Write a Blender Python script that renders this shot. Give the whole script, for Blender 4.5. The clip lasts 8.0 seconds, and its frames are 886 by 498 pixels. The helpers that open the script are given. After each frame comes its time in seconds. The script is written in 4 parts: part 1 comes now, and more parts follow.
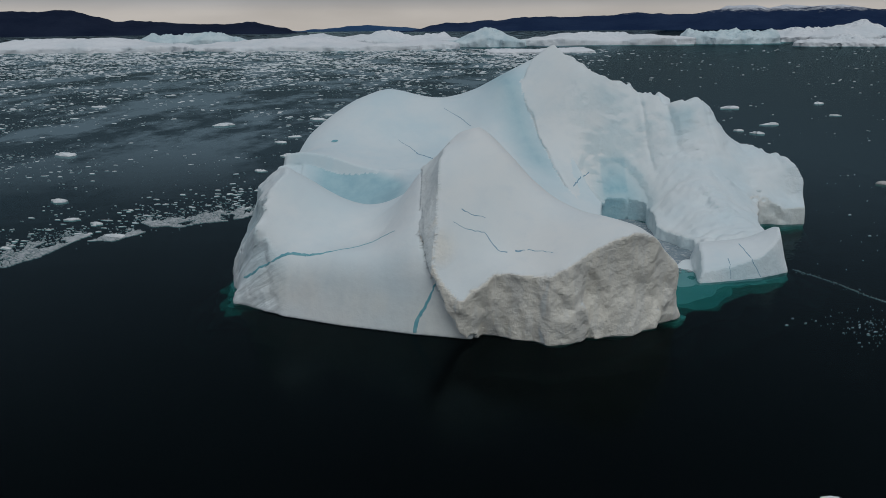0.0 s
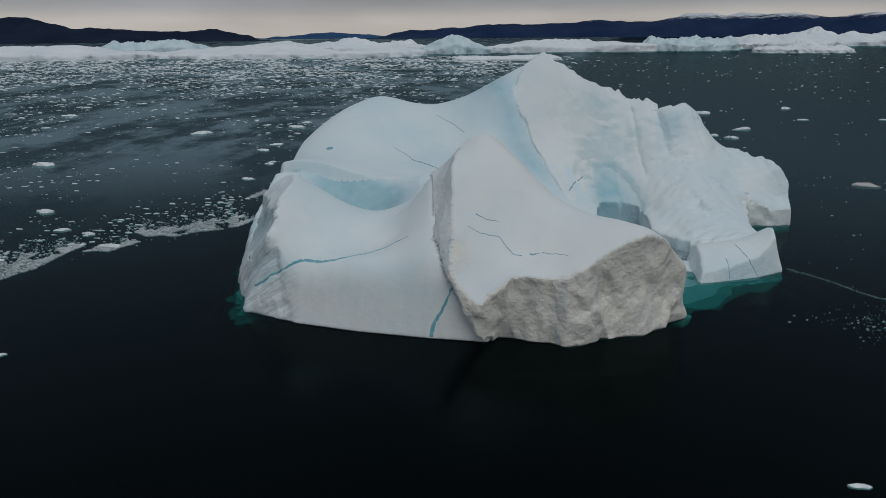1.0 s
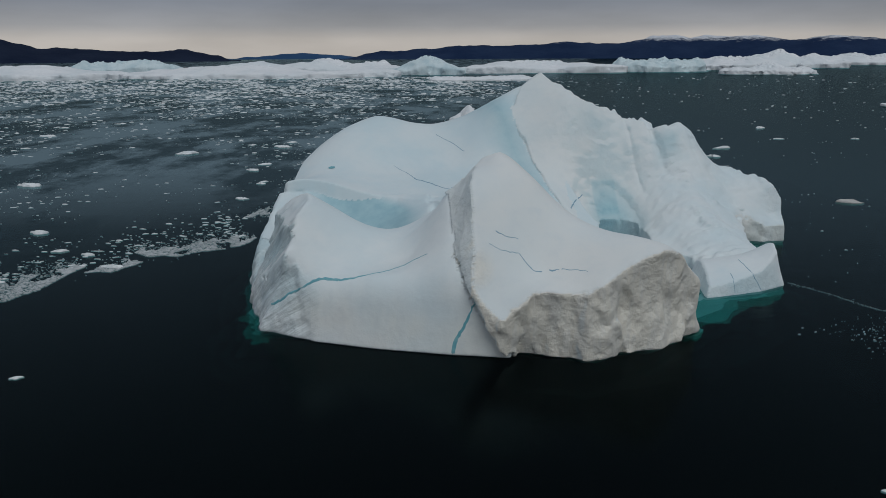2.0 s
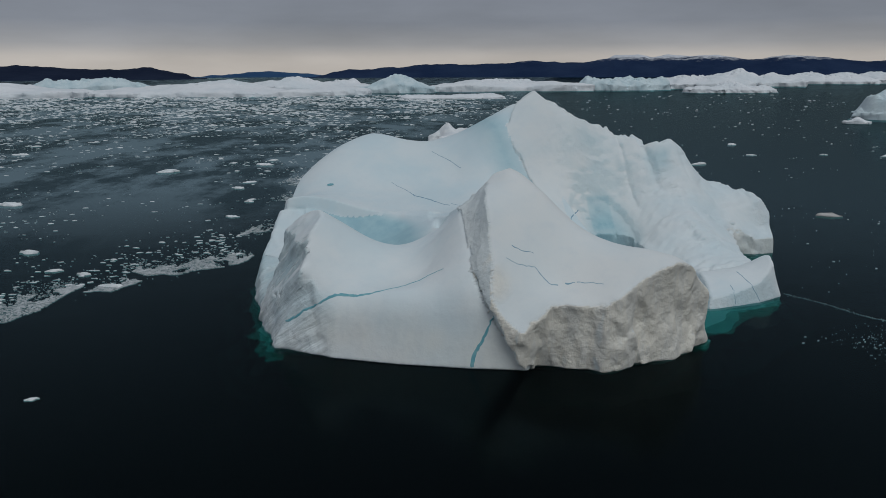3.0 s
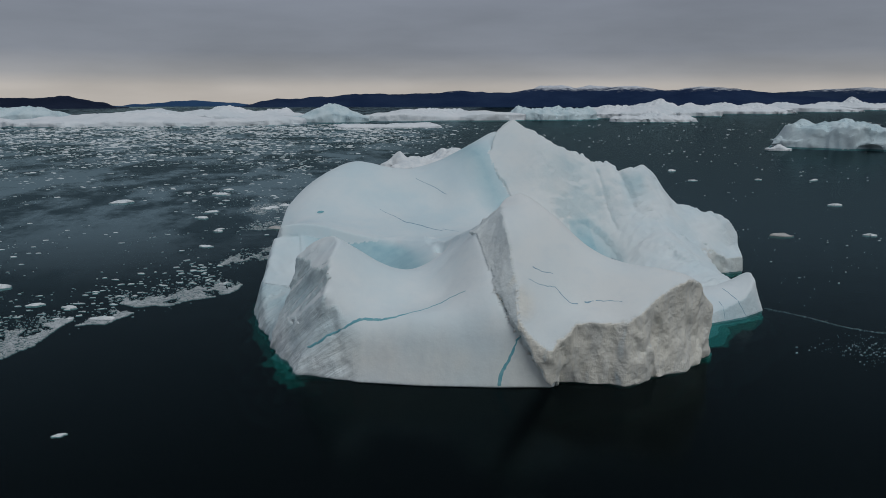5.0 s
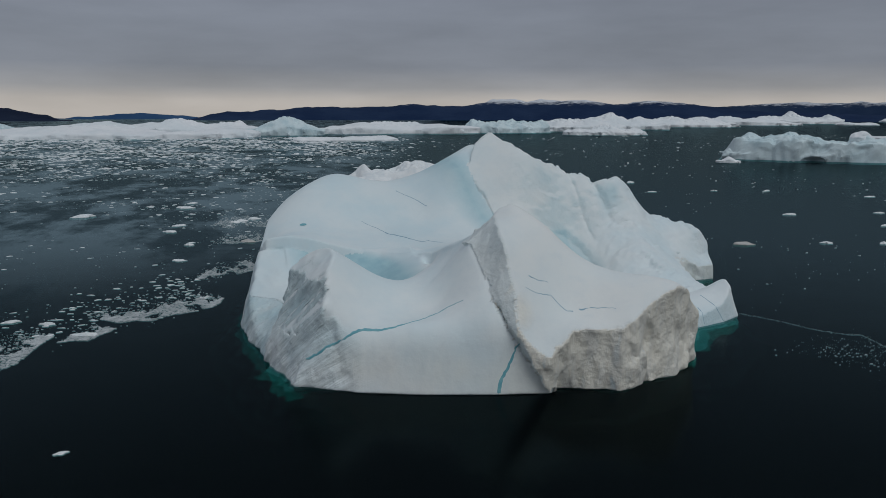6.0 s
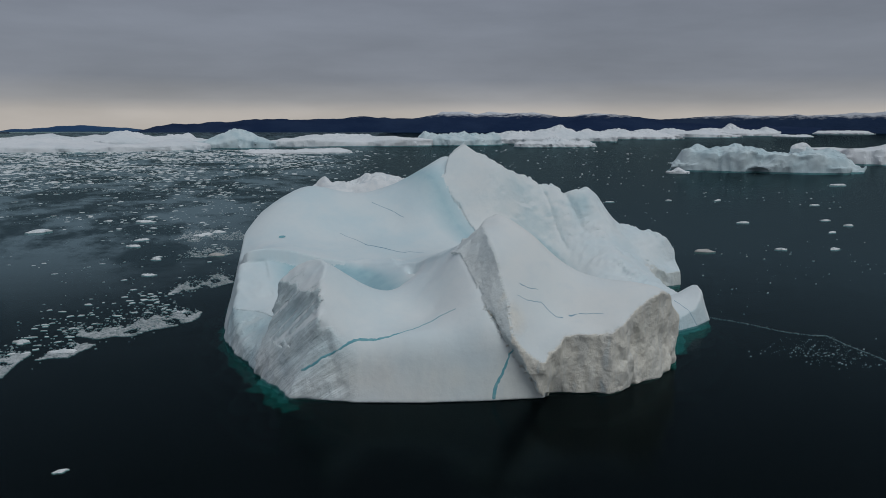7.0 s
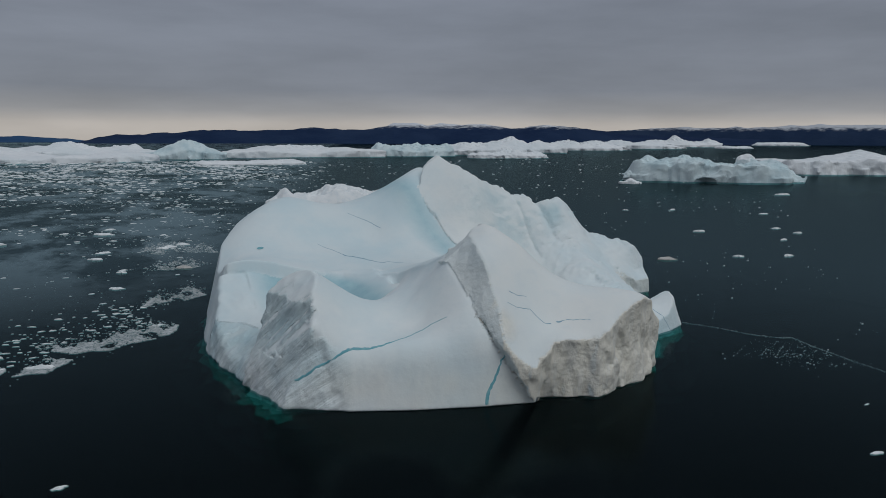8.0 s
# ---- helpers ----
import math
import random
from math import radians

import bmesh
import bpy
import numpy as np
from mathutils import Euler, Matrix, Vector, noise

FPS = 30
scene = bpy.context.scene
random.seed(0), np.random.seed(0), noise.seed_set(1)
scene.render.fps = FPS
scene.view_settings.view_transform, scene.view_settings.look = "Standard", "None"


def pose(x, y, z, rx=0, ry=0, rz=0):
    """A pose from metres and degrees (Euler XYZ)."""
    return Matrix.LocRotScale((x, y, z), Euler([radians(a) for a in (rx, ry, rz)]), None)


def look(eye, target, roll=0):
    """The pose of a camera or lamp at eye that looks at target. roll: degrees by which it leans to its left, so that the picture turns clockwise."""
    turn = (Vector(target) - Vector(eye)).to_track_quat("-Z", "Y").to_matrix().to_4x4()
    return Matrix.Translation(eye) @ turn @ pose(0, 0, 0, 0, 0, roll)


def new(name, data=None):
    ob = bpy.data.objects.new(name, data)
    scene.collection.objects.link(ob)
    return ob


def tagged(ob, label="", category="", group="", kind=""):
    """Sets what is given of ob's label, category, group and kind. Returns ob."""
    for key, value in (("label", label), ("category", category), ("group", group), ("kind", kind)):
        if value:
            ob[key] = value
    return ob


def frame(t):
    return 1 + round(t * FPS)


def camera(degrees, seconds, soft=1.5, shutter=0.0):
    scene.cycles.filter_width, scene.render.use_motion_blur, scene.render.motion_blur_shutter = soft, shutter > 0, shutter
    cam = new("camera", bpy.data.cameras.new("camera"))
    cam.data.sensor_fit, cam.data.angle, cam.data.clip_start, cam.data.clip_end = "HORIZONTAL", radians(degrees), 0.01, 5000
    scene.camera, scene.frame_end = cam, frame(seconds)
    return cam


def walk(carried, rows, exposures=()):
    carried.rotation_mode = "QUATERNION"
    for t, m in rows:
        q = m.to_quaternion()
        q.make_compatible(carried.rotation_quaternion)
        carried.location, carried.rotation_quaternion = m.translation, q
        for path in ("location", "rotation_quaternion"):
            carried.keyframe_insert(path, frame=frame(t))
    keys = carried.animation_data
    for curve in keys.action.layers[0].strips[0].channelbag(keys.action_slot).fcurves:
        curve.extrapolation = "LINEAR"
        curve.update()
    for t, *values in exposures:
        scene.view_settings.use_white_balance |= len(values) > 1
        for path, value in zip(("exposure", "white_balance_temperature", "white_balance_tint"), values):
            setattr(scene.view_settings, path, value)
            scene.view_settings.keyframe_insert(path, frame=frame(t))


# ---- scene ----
cam = camera(64.1, 8.0, soft=0.8)
PATH = [
    (0, (0.216, -0.125, 33.502), (0.181, 1.781, 32.898), -0.5),
    (0.5, (-2.476, -0.631, 33.563), (-2.461, 1.275, 32.958), -0.5),
    (1, (-5.34, -1.093, 33.621), (-5.28, 0.818, 33.034), -0.5),
    (1.5, (-8.149, -1.41, 33.662), (-8.05, 0.507, 33.101), -0.4),
    (3, (-16.858, -2.093, 33.646), (-16.626, -0.167, 33.158), -0.2),
    (3.5, (-19.704, -2.285, 33.64), (-19.426, -0.36, 33.171), -0.1),
    (4, (-22.594, -2.399, 33.601), (-22.27, -0.477, 33.153), -0.1),
    (4.5, (-25.434, -2.454, 33.588), (-25.062, -0.536, 33.159), -0.1),
    (6, (-33.971, -2.46, 33.55), (-33.414, -0.577, 33.175), 0.1),
    (6.5, (-36.705, -2.47, 33.554), (-36.083, -0.604, 33.196), 0.1),
    (7, (-39.492, -2.352, 33.555), (-38.802, -0.506, 33.213), 0.1),
    (7.5, (-42.173, -2.176, 33.555), (-41.42, -0.353, 33.229), 0.1),
    (8, (-44.826, -1.874, 33.565), (-44.007, -0.075, 33.254), 0.2),
]
walk(cam, [(t, look(eye, target, roll)) for t, eye, target, roll in PATH], exposures=[(0, -0.42), (8, -0.42)])

# ---- sky, sun ----
SUN_AZ, SUN_EL = 165.0, 56.0      # degrees from north (+y) towards east (+x); height
world = bpy.data.worlds.new("overcast")
scene.world = world
world.use_nodes = True
wn, wl = world.node_tree.nodes, world.node_tree.links
wn.clear()


def wnode(kind, **values):
    n = wn.new(kind)
    for k, v in values.items():
        n.inputs[k].default_value = v
    return n


def ramp(n, stops):
    """Colour stops of a ramp node: (position, r, g, b)."""
    e = n.color_ramp.elements
    while len(e) < len(stops):
        e.new(0.5)
    for el, (p, r, g, b) in zip(e, stops):
        el.position, el.color = p, (r, g, b, 1)


w_sky = wn.new("ShaderNodeTexSky")
w_sky.sky_type, w_sky.sun_disc = "NISHITA", False
w_sky.sun_elevation, w_sky.sun_rotation = radians(SUN_EL), radians(SUN_AZ)
w_co = wn.new("ShaderNodeTexCoord")
w_sep = wn.new("ShaderNodeSeparateXYZ")
wl.new(w_co.outputs["Generated"], w_sep.inputs[0])
w_grad = wn.new("ShaderNodeValToRGB")
ramp(w_grad, [(0.0, 0.58, 0.54, 0.50), (0.018, 0.56, 0.525, 0.495), (0.034, 0.36, 0.365, 0.385), (0.062, 0.252, 0.274, 0.325), (0.3, 0.243, 0.275, 0.338), (1.0, 0.33, 0.355, 0.41)])
wl.new(w_sep.outputs["Z"], w_grad.inputs[0])
w_map = wn.new("ShaderNodeMapping")
w_map.inputs["Scale"].default_value = (1.6, 1.6, 8.0)
wl.new(w_co.outputs["Generated"], w_map.inputs[0])
w_noise = wnode("ShaderNodeTexNoise", Scale=1.6, Detail=6.0, Roughness=0.55)
wl.new(w_map.outputs[0], w_noise.inputs["Vector"])
w_str = wn.new("ShaderNodeMapRange")
for k, v in ((1, 0.3), (2, 0.7), (3, 0.84), (4, 1.16)):
    w_str.inputs[k].default_value = v
wl.new(w_noise.outputs[0], w_str.inputs[0])
w_cloud = wn.new("ShaderNodeVectorMath")
w_cloud.operation = "SCALE"
wl.new(w_grad.outputs[0], w_cloud.inputs[0])
wl.new(w_str.outputs[0], w_cloud.inputs["Scale"])
w_b1 = wnode("ShaderNodeBackground", Strength=1.14)
wl.new(w_cloud.outputs[0], w_b1.inputs[0])
w_b2 = wnode("ShaderNodeBackground", Strength=0.05)
wl.new(w_sky.outputs[0], w_b2.inputs[0])
w_mix = wn.new("ShaderNodeMixShader")
w_mix.inputs[0].default_value = 0.12
wl.new(w_b1.outputs[0], w_mix.inputs[1])
wl.new(w_b2.outputs[0], w_mix.inputs[2])
w_out = wn.new("ShaderNodeOutputWorld")
wl.new(w_mix.outputs[0], w_out.inputs[0])

sun = bpy.data.lights.new("sun", "SUN")
sun.energy, sun.angle, sun.color = 1.16, radians(40), (0.93, 0.985, 1.0)
sun_ob = new("sun", sun)
_a, _e = radians(SUN_AZ), radians(SUN_EL)
sun_ob.matrix_world = look((math.sin(_a) * math.cos(_e) * 300, math.cos(_a) * math.cos(_e) * 300, math.sin(_e) * 300), (0, 0, 0))


# ---- materials ----
class Mat:
    """A node material; its nodes are made by short calls."""

    def __init__(self, name):
        self.m = bpy.data.materials.new(name)
        self.m.use_nodes = True
        self.n, self.l = self.m.node_tree.nodes, self.m.node_tree.links
        self.n.clear()
        self.out = self.n.new("ShaderNodeOutputMaterial")
        self.geo = self.n.new("ShaderNodeNewGeometry")

    def node(self, kind, op=None, **values):
        n = self.n.new(kind)
        if op:
            n.operation = op
        for k, v in values.items():
            if isinstance(v, bpy.types.NodeSocket):
                self.l.new(v, n.inputs[k])
            else:
                n.inputs[k].default_value = v
        return n

    def math(self, op, a, b=0.0):
        n = self.n.new("ShaderNodeMath")
        n.operation, n.use_clamp = op, False
        for i, v in enumerate((a, b)):
            if isinstance(v, bpy.types.NodeSocket):
                self.l.new(v, n.inputs[i])
            else:
                n.inputs[i].default_value = v
        return n.outputs[0]

    def noise(self, scale, detail=5.0, rough=0.55, stretch=(1, 1, 1), turn=(0, 0, 0), style="FBM"):
        mp = self.n.new("ShaderNodeMapping")
        mp.inputs["Scale"].default_value = stretch
        mp.inputs["Rotation"].default_value = turn
        self.l.new(self.geo.outputs["Position"], mp.inputs[0])
        n = self.node("ShaderNodeTexNoise", Scale=scale, Detail=detail, Roughness=rough)
        n.noise_type = style
        self.l.new(mp.outputs[0], n.inputs["Vector"])
        return n.outputs[0]

    def rng(self, v, a, b, c=0.0, d=1.0):
        n = self.n.new("ShaderNodeMapRange")
        n.interpolation_type = "SMOOTHSTEP"
        self.l.new(v, n.inputs[0])
        for i, x in enumerate((a, b, c, d)):
            n.inputs[i + 1].default_value = x
        return n.outputs[0]

    def mix(self, f, a, b):
        n = self.n.new("ShaderNodeMix")
        n.data_type = "RGBA"
        for i, v in ((0, f), (6, a), (7, b)):
            if isinstance(v, bpy.types.NodeSocket):
                self.l.new(v, n.inputs[i])
            else:
                n.inputs[i].default_value = v if i == 0 else (*v, 1)
        return n.outputs[2]

    def attr(self, name):
        n = self.n.new("ShaderNodeAttribute")
        n.attribute_name = name
        return n.outputs["Fac"]

    def bump(self, height, dist, strength=1.0, normal=None):
        n = self.node("ShaderNodeBump", Strength=strength, Distance=dist, Height=height)
        if normal is not None:
            self.l.new(normal, n.inputs["Normal"])
        return n.outputs[0]

    def end(self, color, rough=0.6, normal=None, spec=0.3, ior=1.31, sss=0.0):
        p = self.n.new("ShaderNodeBsdfPrincipled")
        for k, v in (("Base Color", color), ("Roughness", rough), ("Specular IOR Level", spec), ("IOR", ior), ("Normal", normal)):
            if v is None:
                continue
            if isinstance(v, bpy.types.NodeSocket):
                self.l.new(v, p.inputs[k])
            else:
                p.inputs[k].default_value = (*v, 1) if k == "Base Color" else v
        self.l.new(p.outputs[0], self.out.inputs[0])
        return self.m


def mat_berg():
    """Glacier ice: white snow-ice, blue where dense and where shade is painted in, grey and gritty on broken cliffs."""
    k = Mat("berg_ice")
    rough_a, blue_a, grey_a = k.attr("broken"), k.attr("blue"), k.attr("grit_shade")
    chalk = k.attr("chalk")
    n1 = k.noise(0.09, 4)
    n2 = k.noise(0.55, 6, 0.6)
    n4 = k.noise(1.1, 4, 0.6)
    n3 = k.noise(3.5, 5, 0.6)
    fresh = k.mix(k.rng(n1, 0.35, 0.68), (0.79, 0.845, 0.845), (0.67, 0.79, 0.82))
    worn = k.mix(k.rng(n1, 0.35, 0.68), (0.84, 0.84, 0.80), (0.79, 0.82, 0.80))
    white = k.mix(chalk, fresh, worn)
    white = k.mix(k.rng(n2, 0.45, 0.8, 0.0, 0.3), white, (0.68, 0.74, 0.76))
    blue = k.mix(k.rng(n2, 0.3, 0.7), (0.33, 0.54, 0.60), (0.42, 0.62, 0.66))
    col = k.mix(blue_a, white, blue)
    grit_shade = k.mix(k.rng(n2, 0.35, 0.7), (0.90, 0.845, 0.73), (0.80, 0.745, 0.64))
    streak = k.noise(0.5, 5, 0.6, (1.0, 1.0, 0.22), (0.0, 0.25, 0.0))
    grit_shade = k.mix(k.rng(streak, 0.46, 0.6, 0.0, 0.4), grit_shade, (0.70, 0.69, 0.65))
    grit_shade = k.mix(k.rng(n4, 0.55, 0.75, 0.0, 0.25), grit_shade, (0.52, 0.50, 0.46))
    col = k.mix(grey_a, col, grit_shade)
    b1 = k.bump(n2, 0.6, 0.12)
    ridged = k.noise(0.85, 4, 0.55, (1, 1, 0.6), (0.2, 0.1, 0.3), "RIDGED_MULTIFRACTAL")
    h = k.math("ADD", k.math("MULTIPLY", ridged, 0.45), k.math("ADD", k.math("MULTIPLY", n3, 0.10), k.math("MULTIPLY", n4, 0.5)))
    h = k.math("MULTIPLY", h, k.math("ADD", rough_a, 0.012))
    b2 = k.bump(h, 0.6, 0.75, b1)
    along = k.node("ShaderNodeVectorMath", "DOT_PRODUCT")
    k.l.new(k.geo.outputs["Position"], along.inputs[0])
    along.inputs[1].default_value = (-0.21, 0.72, 0.66)
    sepp = k.node("ShaderNodeSeparateXYZ")
    k.l.new(k.geo.outputs["Position"], sepp.inputs[0])
    comb = k.node("ShaderNodeCombineXYZ")
    k.l.new(k.math("MULTIPLY", along.outputs["Value"], 1.9), comb.inputs[0])
    k.l.new(k.math("MULTIPLY", sepp.outputs["Z"], 0.3), comb.inputs[1])
    rib = k.node("ShaderNodeTexNoise", Scale=1.0, Detail=4.0, Roughness=0.6)
    k.l.new(comb.outputs[0], rib.inputs["Vector"])
    b2 = k.bump(k.math("MULTIPLY", rib.outputs[0], k.attr("ribbed")), 0.32, 0.8, b2)
    return k.end(col, k.rng(n2, 0.3, 0.7, 0.45, 0.7), b2, 0.25)


def mat_snow(name, tint, dark, scale, spec=0.2):
    k = Mat(name)
    n1, n2 = k.noise(scale, 5), k.noise(scale * 7, 5, 0.6)
    col = k.mix(k.rng(n1, 0.4, 0.68), tint, dark)
    col = k.mix(k.rng(n2, 0.5, 0.8, 0, 0.4), col, tuple(c * 0.8 for c in dark))
    return k.end(col, 0.6, k.bump(n2, 0.5 / scale * 0.06, 0.5), spec)


def mat_water():
    """Dark sea: clear water over depth, ripples, grey films of slush on the far left side."""
    k = Mat("sea_water")
    pos = k.geo.outputs["Position"]
    sep = k.node("ShaderNodeSeparateXYZ")
    k.l.new(pos, sep.inputs[0])
    r1 = k.noise(0.9, 4, 0.6, (1.0, 1.6, 1))
    r2 = k.noise(0.07, 3, 0.5, (1.0, 1.8, 1))
    nrm = k.bump(k.math("ADD", r1, k.math("MULTIPLY", r2, 3.0)), 0.06, 0.5)
    fres = k.node("ShaderNodeFresnel", IOR=1.132)
    k.l.new(nrm, fres.inputs["Normal"])
    gloss = k.node("ShaderNodeBsdfGlossy", Color=(0.44, 0.645, 0.695, 1), Roughness=0.10)
    k.l.new(nrm, gloss.inputs["Normal"])
    clear = k.node("ShaderNodeBsdfTransparent", Color=(0.46, 0.72, 0.72, 1))
    murk = k.node("ShaderNodeBsdfDiffuse", Color=(0.006, 0.009, 0.010, 1))
    body = k.node("ShaderNodeMixShader")
    body.inputs[0].default_value = 0.16
    k.l.new(clear.outputs[0], body.inputs[1])
    k.l.new(murk.outputs[0], body.inputs[2])
    # film of slush: long streaks west of the berg
    st = k.noise(0.026, 8, 0.68, (1.0, 0.5, 1), (0, 0, 0.25))
    side = k.math("SUBTRACT", k.math("MULTIPLY", sep.outputs["Y"], 0.30), k.math("ADD", sep.outputs["X"], 62.0))
    zone = k.math("MULTIPLY", k.rng(side, -10.0, 60.0), k.rng(sep.outputs["Y"], 118.0, 240.0))
    film = k.math("MULTIPLY", k.rng(st, 0.44, 0.56), zone)
    slush = k.node("ShaderNodeBsdfDiffuse", Color=(0.23, 0.31, 0.345, 1))
    mixf = k.node("ShaderNodeMixShader")
    k.l.new(k.math("MULTIPLY", film, 0.6), mixf.inputs[0])
    k.l.new(body.outputs[0], mixf.inputs[1])
    k.l.new(slush.outputs[0], mixf.inputs[2])
    top = k.node("ShaderNodeMixShader")
    k.l.new(k.math("MINIMUM", fres.outputs[0], 0.25), top.inputs[0])
    k.l.new(mixf.outputs[0], top.inputs[1])
    k.l.new(gloss.outputs[0], top.inputs[2])
    k.l.new(top.outputs[0], k.out.inputs[0])
    return k.m


def mat_layer(name, tint):
    """A sheet of clear sea water below the surface: takes red out of the light."""
    k = Mat(name)
    t = k.node("ShaderNodeBsdfTransparent", Color=(*tint, 1))
    k.l.new(t.outputs[0], k.out.inputs[0])
    return k.m


def mat_deep():
    k = Mat("deep_water")
    return k.end((0.002, 0.004, 0.005), 0.9, None, 0.0)


def mat_hill(name, hazy_rock, hazy_rock2, snow_lo, snow_hi, amount):
    k = Mat(name)
    sep = k.node("ShaderNodeSeparateXYZ")
    k.l.new(k.geo.outputs["Position"], sep.inputs[0])
    n1, n2 = k.noise(0.004, 6, 0.6), k.noise(0.02, 6, 0.65, (1, 1, 2.5))
    col = k.mix(k.rng(n1, 0.35, 0.65), hazy_rock, hazy_rock2)
    h = k.math("ADD", sep.outputs["Z"], k.math("MULTIPLY", k.math("SUBTRACT", n2, 0.5), 75.0))
    col = k.mix(k.math("MULTIPLY", k.rng(h, snow_lo, snow_hi), amount), col, (0.75, 0.77, 0.80))
    return k.end(col, 0.9, k.bump(n2, 12.0, 0.6), 0.05)


M_BERG = mat_berg()
M_FAR = mat_snow("far_ice", (0.86, 0.87, 0.87), (0.76, 0.80, 0.81), 0.02)
M_FARGREY = mat_snow("far_grey_ice", (0.69, 0.79, 0.80), (0.54, 0.67, 0.70), 0.05)
M_FLOE = mat_snow("floe_ice", (0.86, 0.87, 0.86), (0.74, 0.78, 0.79), 0.3)
M_DIRTYFLOE = mat_snow("dirty_floe_ice", (0.55, 0.53, 0.50), (0.40, 0.39, 0.37), 0.4)
M_BRASH = mat_snow("brash_ice", (0.56, 0.585, 0.59), (0.37, 0.41, 0.42), 0.8)
M_SLUSH = mat_snow("slush_ice", (0.27, 0.33, 0.36), (0.20, 0.26, 0.29), 0.5)
M_VEIN = mat_snow("vein_ice", (0.16, 0.42, 0.48), (0.24, 0.50, 0.54), 1.2, 0.4)
M_CREVICE = mat_snow("crevice_ice", (0.28, 0.44, 0.52), (0.20, 0.36, 0.46), 1.2, 0.3)
M_WATER, M_DEEP = mat_water(), mat_deep()
M_LAYER, M_LAYER_DEEP = mat_layer("clear_water", (0.44, 0.77, 0.745)), mat_layer("green_water", (0.32, 0.66, 0.635))
# blue distance haze is mixed into the hill colours, strongest on the far range
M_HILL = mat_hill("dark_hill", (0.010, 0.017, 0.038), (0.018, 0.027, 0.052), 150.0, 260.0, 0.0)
M_RANGE = mat_hill("hazy_range", (0.013, 0.028, 0.070), (0.021, 0.040, 0.088), 84.0, 112.0, 0.9)
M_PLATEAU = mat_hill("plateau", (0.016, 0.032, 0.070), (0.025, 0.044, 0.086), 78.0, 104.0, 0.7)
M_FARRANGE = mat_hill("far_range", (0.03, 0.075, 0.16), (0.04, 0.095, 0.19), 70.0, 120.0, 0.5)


# ---- shaping tools ----
def value_noise(p, seed):
    """Smooth lattice noise, -1 to 1, at points p (n, 3)."""
    lat = np.random.RandomState(seed).rand(32, 32, 32).astype(np.float32) * 2 - 1
    i = np.floor(p).astype(np.int64)
    f = (p - i).astype(np.float32)
    f = f * f * (3 - 2 * f)
    out = 0
    for dx in (0, 1):
        wx = f[:, 0] if dx else 1 - f[:, 0]
        for dy in (0, 1):
            wy = f[:, 1] if dy else 1 - f[:, 1]
            for dz in (0, 1):
                wz = f[:, 2] if dz else 1 - f[:, 2]
                out = out + wx * wy * wz * lat[(i[:, 0] + dx) % 32, (i[:, 1] + dy) % 32, (i[:, 2] + dz) % 32]
    return out


def fbm(p, seed, octaves=4, gain=0.5):
    p = np.asarray(p, np.float32)
    total, a = 0, 1.0
    for o in range(octaves):
        total = total + a * value_noise(p * 2.0 ** o + 7.3 * o, seed + o)
        a *= gain
    return total


def facets(p, seed):
    """Noise of flat, sharp-edged facets, -1 to 1, at points p (n, 3): straight ramps over a turned lattice of tetrahedra."""
    lat = np.random.RandomState(seed).rand(32, 32, 32).astype(np.float32) * 2 - 1
    p = np.asarray(p, np.float32) @ np.array(Euler((0.5, 0.7, 0.4 + seed)).to_matrix(), np.float32)
    i = np.floor(p).astype(np.int64)
    f = (p - i).astype(np.float32)
    order = np.argsort(-f, axis=1)
    f = np.take_along_axis(f, order, 1)
    w = (1 - f[:, 0], f[:, 0] - f[:, 1], f[:, 1] - f[:, 2], f[:, 2])
    out, row = 0, np.arange(len(p))
    for k in range(4):
        out = out + w[k] * lat[i[:, 0] % 32, i[:, 1] % 32, i[:, 2] % 32]
        if k < 3:
            i[row, order[:, k]] += 1
    return out


def inside(X, Y, poly):
    """Distance to a polygon's edge in plan, positive inside."""
    d = np.full(X.shape, 1e9, np.float32)
    odd = np.zeros(X.shape, bool)
    for (x0, y0), (x1, y1) in zip(poly, poly[1:] + poly[:1]):
        ex, ey = x1 - x0, y1 - y0
        t = np.clip(((X - x0) * ex + (Y - y0) * ey) / (ex * ex + ey * ey), 0, 1)
        d = np.minimum(d, np.hypot(X - x0 - t * ex, Y - y0 - t * ey))
        if y0 != y1:
            odd ^= ((y0 > Y) != (y1 > Y)) & (X < ex * (Y - y0) / ey + x0)
    return np.where(odd, d, -d)


def sheet(X, Y, ribs, ease=0.0):
    """A smooth sheet (thin plate) over a few control heights (x, y, z)."""
    c = np.array(ribs, float).reshape(-1, 3)
    n = len(c)

    def kern(r2):
        return np.where(r2 > 1e-9, r2 * np.log(np.maximum(r2, 1e-9)), 0)

    A = np.zeros((n + 3, n + 3))
    A[:n, :n] = kern(((c[:, None, :2] - c[None, :, :2]) ** 2).sum(-1)) + ease * np.eye(n)
    A[:n, n], A[:n, n + 1:], A[n, :n], A[n + 1:, :n] = 1, c[:, :2], 1, c[:, :2].T
    w = np.linalg.solve(A, np.concatenate([c[:, 2], np.zeros(3)]))
    Z = w[n] + w[n + 1] * X + w[n + 2] * Y
    for (x, y, _), k in zip(c, w[:n]):
        Z = Z + k * kern((X - x) ** 2 + (Y - y) ** 2)
    return Z.astype(np.float32)


def smin(a, b, r):
    """The lower of two, with a rounded joint of radius r."""
    h = np.clip(0.5 + 0.5 * (b - a) / r, 0, 1)
    return b + (a - b) * h - r * h * (1 - h)


